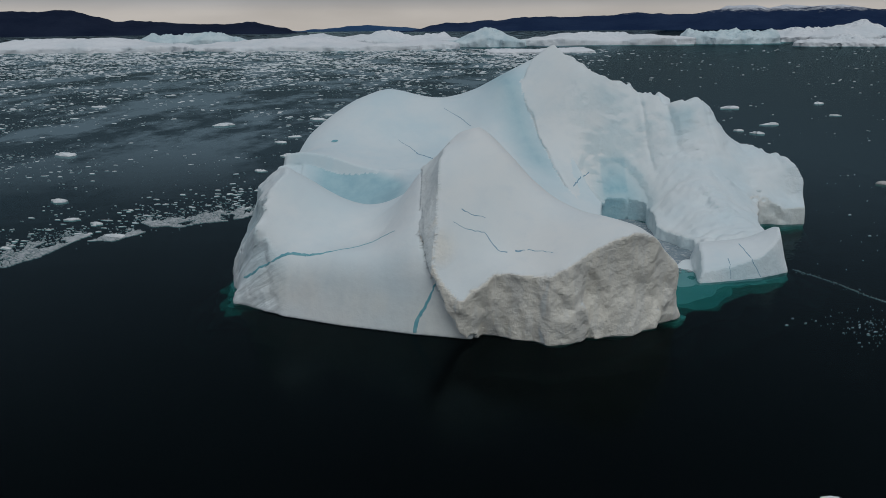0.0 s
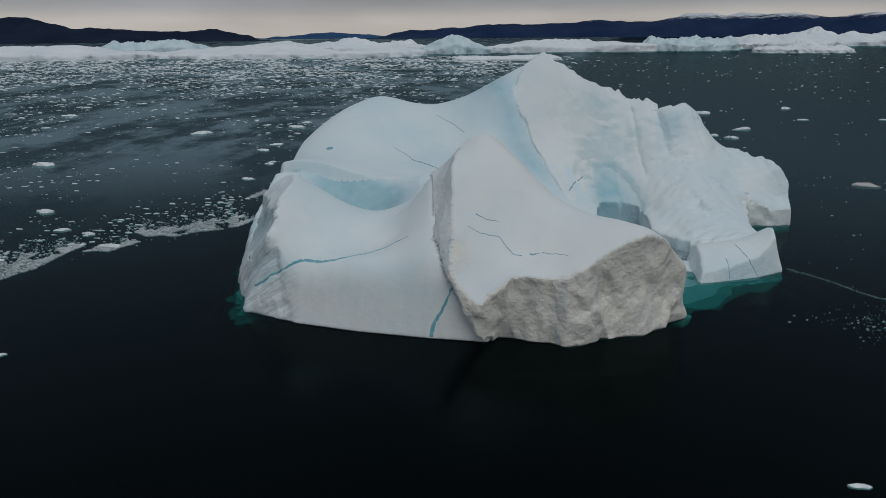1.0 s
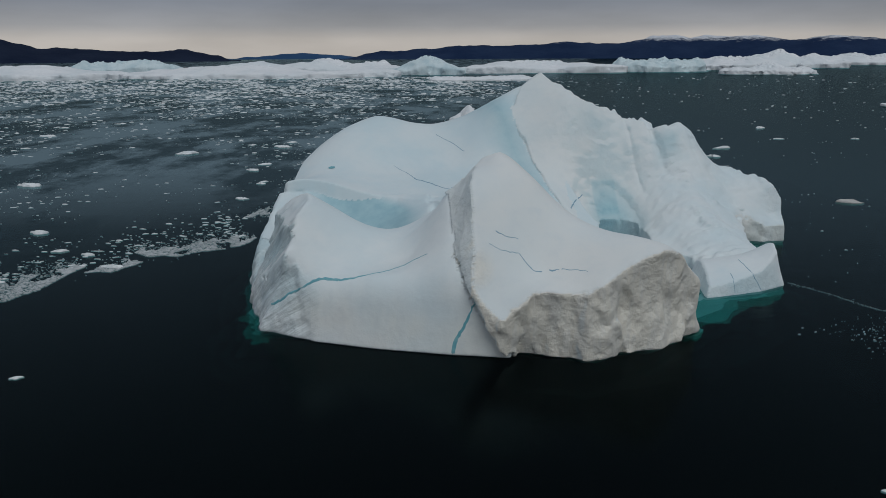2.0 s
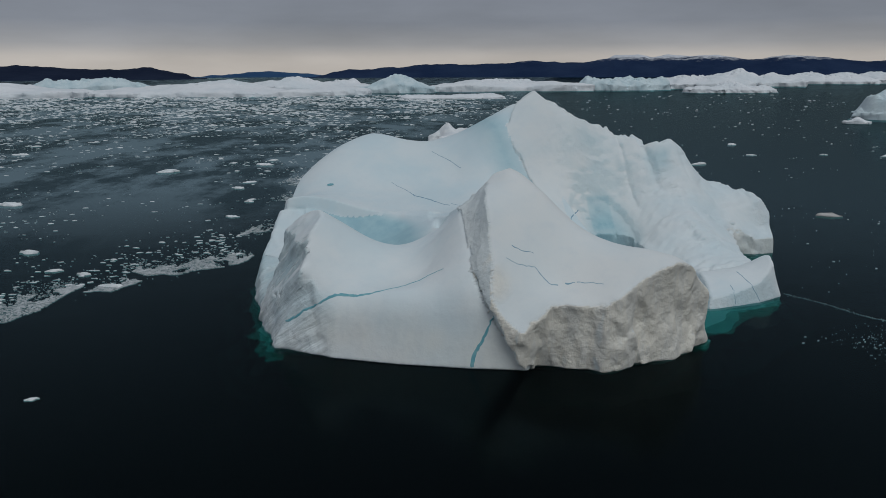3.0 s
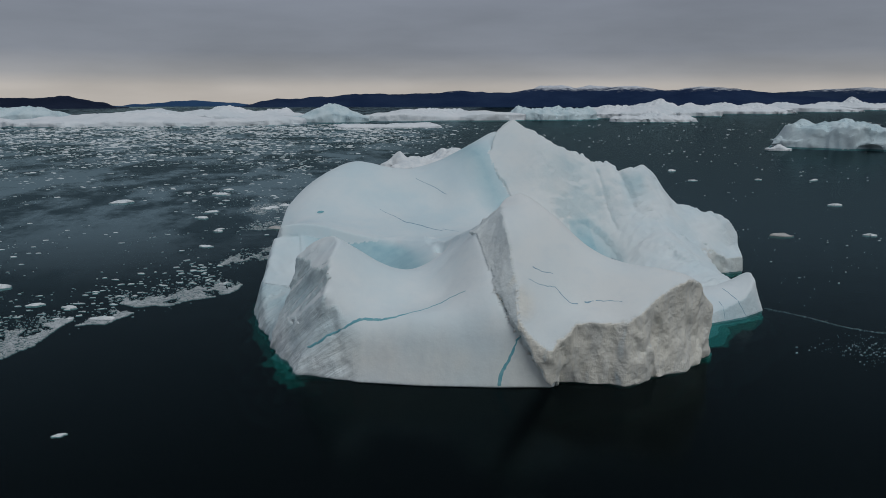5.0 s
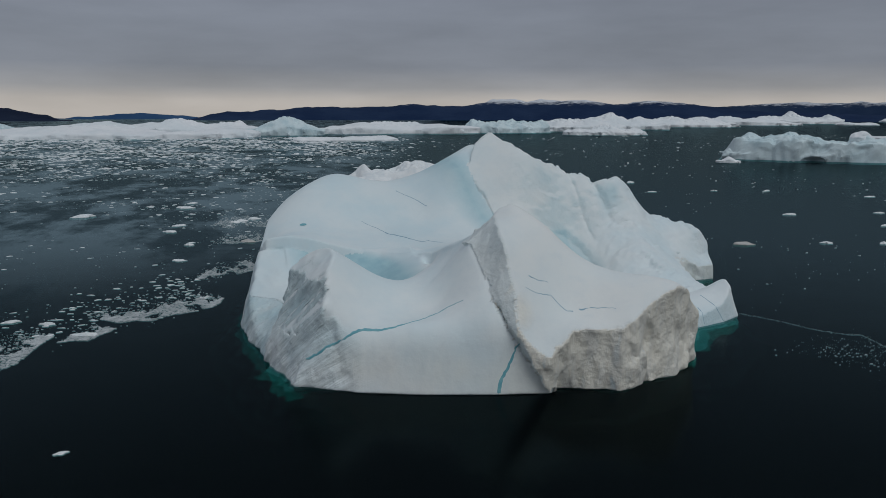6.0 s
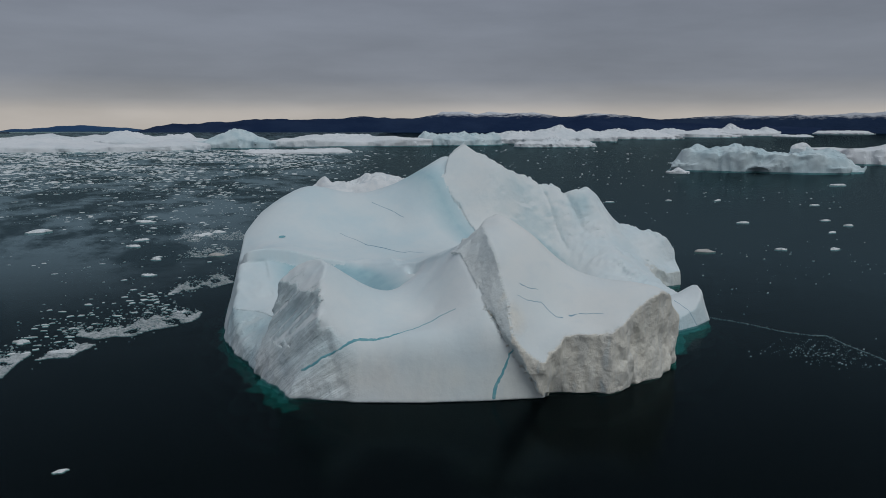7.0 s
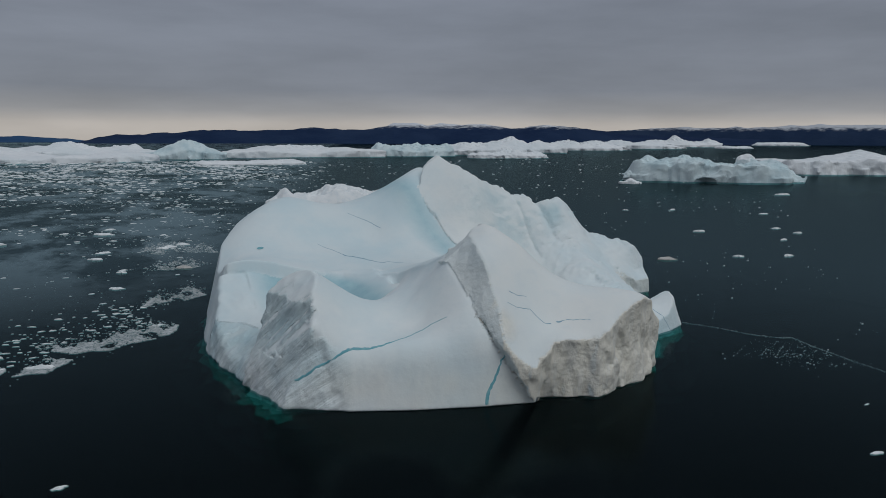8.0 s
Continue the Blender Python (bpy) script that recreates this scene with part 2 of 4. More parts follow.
def skin(F, origin, step):
    """The surface where the field F (solid above 0) changes sign: vertices and quads (surface nets)."""
    S = F > 0
    nx, ny, nz = F.shape
    corner = [(a, b, c) for a in (0, 1) for b in (0, 1) for c in (0, 1)]
    cnt = np.zeros((nx - 1, ny - 1, nz - 1), np.int8)
    for a, b, c in corner:
        cnt += S[a:nx - 1 + a, b:ny - 1 + b, c:nz - 1 + c]
    act = np.argwhere((cnt > 0) & (cnt < 8))
    idx = np.full(cnt.shape, -1, np.int64)
    idx[tuple(act.T)] = np.arange(len(act))
    acc, num = np.zeros((len(act), 3)), np.zeros(len(act))
    for k1, p in enumerate(corner):
        for q in corner[k1 + 1:]:
            if sum(abs(i - j) for i, j in zip(p, q)) != 1:
                continue
            fp, fq = F[tuple((act + p).T)], F[tuple((act + q).T)]
            hit = (fp > 0) != (fq > 0)
            t = np.where(hit, fp / np.where(hit, fp - fq, 1), 0)
            acc += hit[:, None] * (np.array(p) + t[:, None] * (np.array(q) - np.array(p)))
            num += hit
    verts = np.array(origin) + np.array(step) * (act + acc / num[:, None])
    quads = []
    for ax in range(3):
        o = [i for i in range(3) if i != ax]
        lo = [slice(1, n - 1) for n in F.shape]
        lo[ax] = slice(0, F.shape[ax] - 1)
        hi = list(lo)
        hi[ax] = slice(1, F.shape[ax])
        a, b = S[tuple(lo)], S[tuple(hi)]
        for want, flip in ((a & ~b, False), (~a & b, True)):
            e = np.argwhere(want)
            e[:, o[0]] += 1
            e[:, o[1]] += 1
            ring = []
            for s0, s1 in ((-1, -1), (0, -1), (0, 0), (-1, 0)):
                c = e.copy()
                c[:, o[0]] += s0
                c[:, o[1]] += s1
                ring.append(idx[tuple(c.T)])
            q = np.stack(ring, 1)
            quads.append(q[:, ::-1] if flip != (ax == 1) else q)
    return verts, np.concatenate(quads)


def mesh_of(name, verts, faces, mats, smooth=True):
    """A mesh from points and faces: faces is an array of one kind, or a list."""
    me = bpy.data.meshes.new(name)
    groups = list(faces) if isinstance(faces[0], np.ndarray) and faces[0].ndim == 2 else [faces] if isinstance(faces, np.ndarray) else [np.array([f]) for f in faces] if len(faces) < 30 else [np.array([f for f in faces if len(f) == n]) for n in sorted({len(f) for f in faces})]
    co = np.asarray([tuple(v) for v in verts] if not isinstance(verts, np.ndarray) else verts, np.float32)
    loops = np.concatenate([g.ravel() for g in groups]).astype(np.int32)
    sizes = np.concatenate([np.full(len(g), g.shape[1]) for g in groups]).astype(np.int32)
    me.vertices.add(len(co))
    me.vertices.foreach_set("co", co.ravel())
    me.loops.add(len(loops))
    me.loops.foreach_set("vertex_index", loops)
    me.polygons.add(len(sizes))
    me.polygons.foreach_set("loop_start", np.concatenate([[0], np.cumsum(sizes)[:-1]]).astype(np.int32))
    for m in mats:
        me.materials.append(m)
    me.polygons.foreach_set("use_smooth", np.full(len(sizes), smooth))
    me.update(calc_edges=True)
    me.validate()
    return me


def put_attr(me, name, values):
    me.attributes.new(name, "FLOAT", "POINT").data.foreach_set("value", np.asarray(values, np.float32))


def part(name, verts, faces, material, parent, label="", smooth=True):
    ob = new(name, mesh_of(name, verts, faces, [material], smooth))
    ob.parent = parent
    return tagged(ob, label)


# ---- sea ----
def flat(name, x0, x1, y0, y1, z, material, kind="structure", label="", category=""):
    ob = new(name, mesh_of(name, [(x0, y0, z), (x1, y0, z), (x1, y1, z), (x0, y1, z)], [(0, 1, 2, 3)], [material], False))
    return tagged(ob, label, category, kind=kind)


sea = flat("water", -4950, 4950, -4950, 4950, 0.0, M_WATER, label="dark calm fjord sea with grey films of slush", category="water")
lx, ly = np.meshgrid(np.arange(-70, 95.5, 1.0), np.arange(40, 185.5, 1.0), indexing="ij")
li = np.arange(lx.size).reshape(lx.shape)
lq = np.stack([li[:-1, :-1], li[1:, :-1], li[1:, 1:], li[:-1, 1:]], -1).reshape(-1, 4)
for k, z in enumerate((-0.3, -0.6, -1.0, -1.5, -2.1, -2.9)):
    lz = z + (0.12 + 0.12 * k) * fbm(np.stack([lx.ravel() / 2.6, ly.ravel() / 2.6, 0 * lx.ravel()], 1) + 9 * k, 140 + k, 2)
    me = mesh_of("water_layer", np.stack([lx.ravel(), ly.ravel(), np.minimum(lz, -0.12)], 1), lq, [M_LAYER if z > -0.8 else M_LAYER_DEEP])
    tagged(new("water_layer", me), "clear green sea water round the iceberg foot", "water", kind="structure")
flat("water_deep", -4950, 4950, -4950, 4950, -9.0, M_DEEP, label="black deep water under the sea surface", category="water")


# ---- the iceberg ----
STEP = 0.25
GX, GY, GZ = np.arange(-42, 68, STEP), np.arange(64, 164, STEP), np.arange(-4.4, 31.2, STEP)
X, Y = np.meshgrid(GX, GY, indexing="ij")
flatp = np.stack([X.ravel(), Y.ravel(), np.zeros(X.size)], 1)


def n2d(scale, seed, octaves=4, sx=1.0, sy=1.0):
    return fbm(flatp * np.array([sx, sy, 1]) / scale + 50, seed, octaves).reshape(X.shape)


# front bowl: smooth concave face between the western lip and the ridge
BOWL = [(-27.5, 84.0, 13.5), (-30, 91, 17), (-24.2, 83.5, 11.5), (-23.7, 82.1, 10.1), (-22, 80.9, 8.6), (-19.9, 80.3, 7.6), (-14, 78.5, 8.0), (-7.4, 77.5, 9.2), (-4.0, 76.9, 10.6), (-4.0, 79.8, 12.7),
        (-2.9, 73.2, 8.0), (-23.4, 90.6, 16.6), (-22.4, 87.8, 14.7), (-18.7, 94.2, 13.1), (-14.6, 96.4, 10.0), (-11.1, 94.5, 9.9), (-6.8, 91.0, 11.6),
        (-3.9, 86.2, 16.2), (-1.5, 88.3, 17.2), (-4, 93.5, 13.6), (0.5, 95.5, 14), (-13, 86, 8.6), (-8.5, 84, 9.4), (-18.5, 86.5, 10.8), (-12, 104, 5), (-20, 102, 6), (-8, 100, 9.3), (-4, 102, 10.8), (2, 104, 11), (0.5, 73.2, 6.0), (2.5, 76, 8)]
bowl_poly = [(-28.2, 83.0), (-20.7, 78.6), (-13, 75.7), (-5, 73.4), (2.2, 71.9), (3, 80), (3, 109), (-6, 109), (-12, 104), (-20, 103), (-25.0, 99.5), (-29, 97.0), (-31.2, 94), (-29.6, 88)]
# eastern slab: runs from the fin down to the gritty front cliff
SLAB = [(0.8, 70.3, 5.3), (-0.1, 72.0, 6.7), (-1.4, 73.3, 8.7), (-1.8, 75.3, 12.2), (-1.9, 77.6, 14.8), (-1.9, 79.4, 17.1), (-1.2, 83.6, 19.3), (0, 86.9, 20.0), (2.6, 87.0, 21.0), (3.4, 92.3, 20.4), (4.5, 71.6, 7.9), (6, 71.1, 7.9),
        (9.8, 70.7, 8.2), (11.2, 70.8, 8.9), (15.1, 71.8, 10.7), (20.7, 75.0, 12.0), (6, 75.2, 9.3), (7.5, 88.5, 17.3), (6.4, 84, 18.4), (9.5, 85.8, 15.6), (11.9, 84.7, 13.6), (14, 81, 13), (16.4, 76.2, 12.9), (10.8, 73.2, 9.7),
        (0.8, 77.4, 13.5), (23.6, 77.3, 8.5), (26.6, 80.5, 2.5), (20, 84, 7), (24, 88, 1), (14, 94, 6), (7, 99, 8), (20, 96, 0)]
slab_poly = [(0.3, 70.2), (3.2, 71.0), (4.4, 71.9), (8.6, 71.3), (10.2, 70.3), (13.2, 70.9), (15.0, 72.0), (18.4, 72.6), (21.4, 74.3), (25, 76.9), (27.3, 80.6), (27.2, 88), (23.5, 97), (20, 104), (9, 104), (4, 97), (1.5, 92.5), (-2.5, 90), (-4.8, 88), (-4.9, 79), (-4.2, 74.8), (-2.2, 71.6)]
# western upper field with the hump
UPPER = [(-29.4, 121, 12.2), (-21.8, 130.1, 13.2), (-24.7, 137, 15.4), (-20.2, 141.5, 18.8), (-14, 150.5, 20.3), (-9, 153, 17.9), (-2, 155, 15.2), (6, 156, 16.8), (12, 151, 20.8)]
UPPER += [(16.5, 146.5, 26.8), (10.6, 136.6, 22.2), (12, 133.8, 18.2), (14, 129.5, 13.9), (17.5, 118, 7.9), (14.6, 141, 25.2), (-10.5, 133, 13.0), (-5, 126, 11.2), (-17.5, 118, 10.9), (-12, 119.8, 10), (-6, 116, 9.4),
         (-4.5, 106, 11.0), (0, 112, 11.4), (-2.5, 97, 14.4), (-4.2, 90.5, 15.3), (-6.6, 95.5, 11.9), (-2, 89, 16.8), (3, 98, 15.0), (3, 107, 13.0), (6, 119, 10.8), (2, 134, 14.2), (-30, 134, 11), (-33, 128, 7), (-24, 154, 10), (-10, 164, 6), (6, 166, 6), (20, 138, 24), (21, 146, 24), (20, 106, 3.0), (22.5, 113, 4.5), (14, 101, 7.0), (23, 119, 6.5)]
upper_poly = [(-31.0, 118.6), (-24, 118.0), (-17.5, 116.6), (-11, 115.5), (-7, 111), (-5.6, 105), (-6.4, 95), (-4.6, 88.5), (3, 87.5), (19, 100), (23, 108), (25, 116), (22, 124), (18, 130), (20, 138), (22, 144), (20, 150), (14, 157), (0, 159), (-18, 159), (-27, 147), (-31.2, 138), (-32.2, 130), (-32.4, 121.5)]
# back wall: from the summit round to the eastern block
WALL = [(19.4, 141.4, 30.0), (10.4, 137.2, 22.4), (12.2, 133.9, 18.6), (14.2, 129.7, 14.2), (18, 118.5, 8.6), (20.8, 118.7, 7.2), (21.2, 136.0, 26.0), (24, 132.8, 23.6), (29, 134.2, 22.2), (35, 134.5, 20.6), (37.5, 133, 20.4), (39.0, 139.0, 21.3), (41.2, 134.5, 18.6),
        (42.6, 131.6, 20.4), (46, 132.0, 19.6), (26.5, 127.4, 11.0), (31.4, 128.5, 11.0), (38.2, 129.5, 16.2), (44, 126.7, 14.2), (52, 133.0, 12.6), (55.5, 128.6, 10.7), (59.8, 125.6, 11.4), (60, 124.0, 9.8), (59.8, 122.3, 5.2),
        (59.5, 120.5, 3.6), (51.6, 116.6, 3.8), (47, 107, 3.0), (34, 107, 1.2), (37.5, 112, 4.5), (40, 118, 8.5), (33.2, 121, 4), (40.5, 101, 2.4)]
wall_poly = [(10.0, 137.6), (12, 133.9), (14, 129.7), (18, 117.9), (20.5, 113), (24, 116.5), (27, 121), (31, 123), (33.2, 119), (32.8, 111), (36.6, 104.4), (35.5, 98), (37, 96.5), (48.4, 98.5),
             (47.6, 103), (48.9, 110), (53, 118.8), (60.5, 119.3), (61.8, 123), (60.4, 127), (54, 135), (47, 134.8), (40, 141.5), (30, 139), (25, 142), (19.5, 146.0), (14.5, 143.5)]
# low eastern block at the mouth of the lagoon
BLOCK = [(33.6, 91, 1.7), (38.2, 91.2, 2.0), (42.6, 92.6, 2.8), (46.4, 95.2, 5.4), (34.1, 96, 3.0), (37, 96, 3.3), (40.1, 96, 3.8), (43.7, 96.4, 4.4), (46.4, 97.0, 6.0), (47.8, 98.4, 6.0), (36, 101, 2.4), (42, 100.5, 3.0), (46.6, 99.5, 5.2), (47, 102, 2.5)]
block_poly = [(33.0, 89.8), (38.2, 90.9), (42.6, 92.3), (46.8, 94.3), (48.0, 97.2), (47, 100), (40, 103), (35.5, 102), (34.0, 96)]
# floor of the western trough, and the low ribbed foot below the lip
TROUGH = [(-32, 119, 9.6), (-31.5, 112, 5.8), (-32, 106, 3.2), (-31.5, 99, 2.0), (-30.5, 95, 3.0), (-28.5, 92, 5.0), (-27, 98, 5.5), (-26.5, 106, 5.4), (-26, 112, 6.4), (-25.5, 117, 8.6), (-25.3, 120.5, 10.4), (-20, 119.5, 9.2), (-20, 115.5, 7.0), (-20, 110, 5.4),
          (-14, 116.3, 8.5), (-14, 112.5, 6.6), (-14, 106, 5.2), (-9, 114.5, 8.6), (-9, 109, 8.4), (-9, 103, 8.3), (-5.5, 108, 10.0), (-6.5, 98, 10.2), (-4, 92, 12.8), (-2.5, 90, 14.5), (-3, 100, 11.0), (-12, 99, 6.0), (-18, 98, 6)]
trough_poly = [(-28.2, 84), (-29.6, 90), (-31.2, 96), (-33.2, 104), (-34.0, 111), (-33.6, 124), (-20, 126), (-3, 118), (-1, 98), (-1, 88.5), (-5, 88.2), (-9, 91.5), (-20, 92), (-25, 86)]

# drowned ice foot across the mouth of the lagoon
SHOAL = [(30, 95, -0.25), (34, 90, -0.22), (28, 88, -0.25), (30, 84, -0.8), (35, 87, -0.9), (27, 81, -1.8), (40, 89.5, -1.3), (47, 93, -1.7), (33, 80, -3.3), (40, 84.5, -3.6), (47, 88.5, -3.9), (51, 94, -3.6), (28, 76, -4.2)]
shoal_poly = [(21, 75.5), (31, 71), (43, 77), (55, 86), (56, 99), (34, 99), (27, 93)]

warp_a, warp_b = n2d(9, 11), n2d(2.4, 21)
PIECES = []
FACET = ((0.0, 4.0), (3.5, 2.75), (10.0, -0.24), (12.4, -1.0), (14.2, -2.6), (15.7, -4.4), (17.0, -7.0))      # height, offset of the ribbed western face
for ribs, poly, b, amp, side, rag, round_ in ((BOWL, bowl_poly, np.interp(X, [-30, -24, -18, -8, -3, 1], [0.15, 0.2, 0.25, 0.25, 0.17, 0.1]), 0.07, 0.03, 0.25, 2.4), (SLAB, slab_poly, -0.02, 0.08, 0.35, 0.9, 0.2), (UPPER, upper_poly, np.interp(X, [-5, 6], [0.25, 0.02]), 0.10, 0.12, 0.05, 0.15),
                                              (WALL, wall_poly, 0.08, 0.12, 0.5, 0.7, 0.2), (BLOCK, block_poly, 0.3, 0.12, 0.25, 0.35, 0.2), (TROUGH, trough_poly, 0.3, 0.1, 0.4, 0.5, 0.6), (SHOAL, shoal_poly, 0.0, 0.3, 0.4, 0.0, 0.5)):
    PIECES.append((sheet(X, Y, ribs) + amp * warp_a + 0.4 * amp * warp_b, inside(X, Y, poly) + side * (0.9 * warp_a + 0.5 * warp_b), b, rag, round_))
# the slab's western edge: a strip that leans back more and more towards the fin
base_x = np.interp(Y, [70, 71.6, 72.8, 75.2, 78, 87, 91, 96], [0.3, -1.5, -2.6, -3.4, -3.9, -3.9, -3.2, -2.0]) + 0.12 * warp_b
base_z = np.interp(Y, [70.3, 71.2, 71.6, 72.8, 75.2, 78.1, 81.3, 84.2, 87.1, 91, 98], [1.9, 2.8, 4.6, 7.7, 9.5, 11.6, 13.6, 15.2, 16.6, 15.5, 11.0])
lean = np.interp(Y, [71, 73, 75.3, 77.6, 79.4, 83.6, 86.9, 90], [6, 2.6, 1.75, 1.8, 2.2, 1.55, 1.0, 0.8])
flaky = facets(np.stack([X.ravel() / 1.1, Y.ravel() / 2.6, 0 * X.ravel()], 1) + 40, 93).reshape(X.shape)
bank = base_z + lean * (X - base_x) + 0.5 * flaky + 0.14 * n2d(0.9, 95, 2)
on_strip = bank < PIECES[1][0]
cap = base_z + 0.1 - 0.9 * np.maximum(0, X - base_x) + np.maximum(0, Y - 87.5) * 0.8 + 40 * np.clip(-4.5 - X, 0, 1)
PIECES[0] = (smin(PIECES[0][0], cap, 0.5),) + PIECES[0][1:]
PIECES[1] = (smin(PIECES[1][0], bank, 0.3),) + PIECES[1][1:]
# the back wall ends in a jagged crest, and has a shallow alcove over its cave
crest = np.interp(X, [10, 16, 19.2, 21, 23.5, 26.2, 29.5, 33.4, 35, 36.8, 38, 40.6, 42, 44, 46, 48, 50, 52, 54, 56, 62], [24, 27.8, 29.7, 28.1, 26.8, 24.8, 23.2, 22.3, 21.2, 21.1, 21.8, 21.0, 19.6, 20.6, 20.4, 19.0, 17.0, 14.9, 12.4, 10.7, 10.4])
alcove = np.clip((1 - np.hypot((X - 28.0) / 6.6, (Y - 121.5) / 7.5)) * 9, 0, 1) * np.clip((Y - 110) / 4, 0, 1)
for cx, width, deep in ((39.4, 0.7, 1.0), (35.2, 0.35, 0.4), (45.6, 0.4, 0.3), (57.3, 0.5, 0.7)):
    alcove = alcove + deep / 0.6 * np.exp(-((X - cx + 0.15 * (Y - 130) + 0.5 * warp_a) / width) ** 2) * np.clip((Y - 124) / 3, 0, 1)
PIECES[3] = (smin(PIECES[3][0] - 0.6 * alcove, crest + 0.25 * warp_b + 0.45 * facets(flatp / 1.1 + 70, 98).reshape(X.shape) * (X > 21), 0.15),) + PIECES[3][1:]
blend, blend_b = np.interp(X, [-12, -6], [0.05, 3.0]), np.interp(X, [-13, -8], [0.05, 2.5])
# drowned foot all round: the sea floor of ice falls away from the waterline, gently in the west
rim = np.max([p[1] for p in PIECES[:6]], axis=0)
fall = np.where(X < -30, 0.65, np.where((Y > 90) & (X > -20), 1.4, np.interp(X, [-30, -21, -8, 4, 9, 14, 22, 26], [0.65, 5.0, 9.0, 6.0, 2.6, 3.0, 1.7, 0.9])))
under = np.where(Y > 92, 0.4, np.interp(X, [-29, -20, 0, 6, 12, 17, 25, 28], [0, 3, 3, 2.2, 2.0, 1.8, 0.8, 0]))
skirt = -1.6 * under + np.where(rim < 0, rim * fall - 0.3, 0.0) + 0.1 * warp_a
F = np.full((len(GX), len(GY), len(GZ)), -50, np.float32)
OWNER = np.zeros(F.shape, np.int8)
for k, z in enumerate(GZ):
    parts_, sides = [], []
    for i, (H, D, b, rag, round_) in enumerate(PIECES):
        d = D - b * max(z, 0) - under * max(-z, 0) * (i < 6)
        if i == 1:
            d = np.minimum(d, X - base_x + 0.15 - np.minimum(0.5 * np.maximum(0, base_z - z), np.interp(Y, [72.5, 74], [9.0, 2.2]))) - np.interp(X, [3, 8], [0.32, 0]) * max(0.0, 5 - z) * (Y < 76)
        h = (H - z) * 0.8
        piece = smin(h, d, round_)
        if i == 0:      # the ribbed western facets, below the lip
            d = 0.96 * X + 0.28 * Y + np.interp(z, [q[0] for q in FACET], [q[1] for q in FACET])
            piece = smin(piece, d, 0.25)
        parts_.append(piece)
        sides.append(np.clip(0.6 + (h - d) / 1.2, 0, 1))
    parts_[5] = np.maximum(parts_[5], -smin(-parts_[5], -parts_[2], blend_b))
    alone = parts_[0]
    parts_[0] = np.maximum(parts_[0], -smin(-parts_[0], -parts_[2], blend))
    layer = np.max(parts_, axis=0)
    if z < 0.3:
        layer = np.maximum(layer, (skirt - z) * 0.7)
    own = np.argmax(parts_, axis=0)
    own = np.where((own == 0) & (parts_[2] > alone), 2, own)
    OWNER[:, :, k] = own
    sdf = np.take_along_axis(np.array(sides), own[None], 0)[0]
    sdf = np.where(own == 3, np.maximum(sdf, np.clip((X - 22) / 16, 0.10, 0.95)), sdf)
    sdf = np.where((own == 5) & (X < -26), 1, sdf)
    sdf = np.where(own == 0, sdf * np.clip((-20.0 - X) / 1.5, 0.03, 1), sdf)
    rough_ = np.array([p[3] for p in PIECES])[own] * sdf
    band = (np.abs(layer) < 1.5) & (rough_ > 0.03) & (z > -1.2)
    bx, by, ow, sd, rag = X[band], Y[band], own[band], sdf[band], rough_[band]
    if len(bx):
        zz = np.full(bx.shape, z)
        q3 = np.stack([bx, by, zz], 1)
        big, small = facets(q3 / (3.4, 3.4, 4.6) + 20, 31), facets(q3 / (0.95, 0.95, 2.4) + 60, 47)
        split = np.abs(fbm(np.stack([(bx + 0.3 * zz) / 3.4, by / 6.0, zz / 9.0], 1) + 160, 59, 2))
        tall = facets(np.stack([bx / 2.6, by / 2.6, zz / 11.0], 1) + 120, 61)
        add = rag * np.where(ow == 1, 1.5, 1.0) * (0.5 * big + np.where(ow == 1, 0.3, 0.13) * small - 0.4 * (split - 0.3) + 0.55 * tall)
        m = (ow == 3) & (bx > 20)
        add[m] += np.clip((bx[m] - 20) / 6, 0, 1) * 0.6 * facets(q3[m] / (0.9, 0.9, 1.8) + 300, 97) * np.clip(2.2 * fbm(q3[m] / 6.0 + 11, 99, 2) + 0.1, 0.25, 1)
        m = np.isin(ow, (0, 5)) & (bx < -20.5) & (by < 112)
        along = -0.21 * bx[m] + 0.72 * by[m] + 0.66 * zz[m]
        saw = fbm(np.stack([along / 1.5, zz[m] * 0.10, by[m] * 0.05], 1) + 90, 53, 3)
        slabs = facets(np.stack([along / 3.6, zz[m] * 0.13, 0 * along], 1) + 190, 55)
        fade = np.clip(-20.5 - bx[m], 0, 1) * np.where(ow[m] == 5, np.clip((6.0 - zz[m]) / 2.0, 0, 1) * np.clip((-26 - bx[m]) / 2, 0, 1), sd[m])
        add[m] = fade * (0.6 * (0.3 - np.abs(saw)) + np.where(ow[m] == 5, 0.1, 0.75) * slabs + 0.15 * small[m])
        layer[band] += add * 0.8
    # cave in the back wall
    arch = (1.0 - np.sqrt(((X - 29.9) / 4.0) ** 2 + ((Y - 120.6) / 2.2) ** 2 + (z / 8.5) ** 2)) * 4.0
    cut = arch
    cut = cut + 0.35 * warp_b * (np.abs(cut) < 1.5)
    F[:, :, k] = np.minimum(layer, -cut)
V, Q = skin(F, (GX[0], GY[0], GZ[0]), (STEP, STEP, STEP))
me = mesh_of("iceberg", V, Q, [M_BERG])


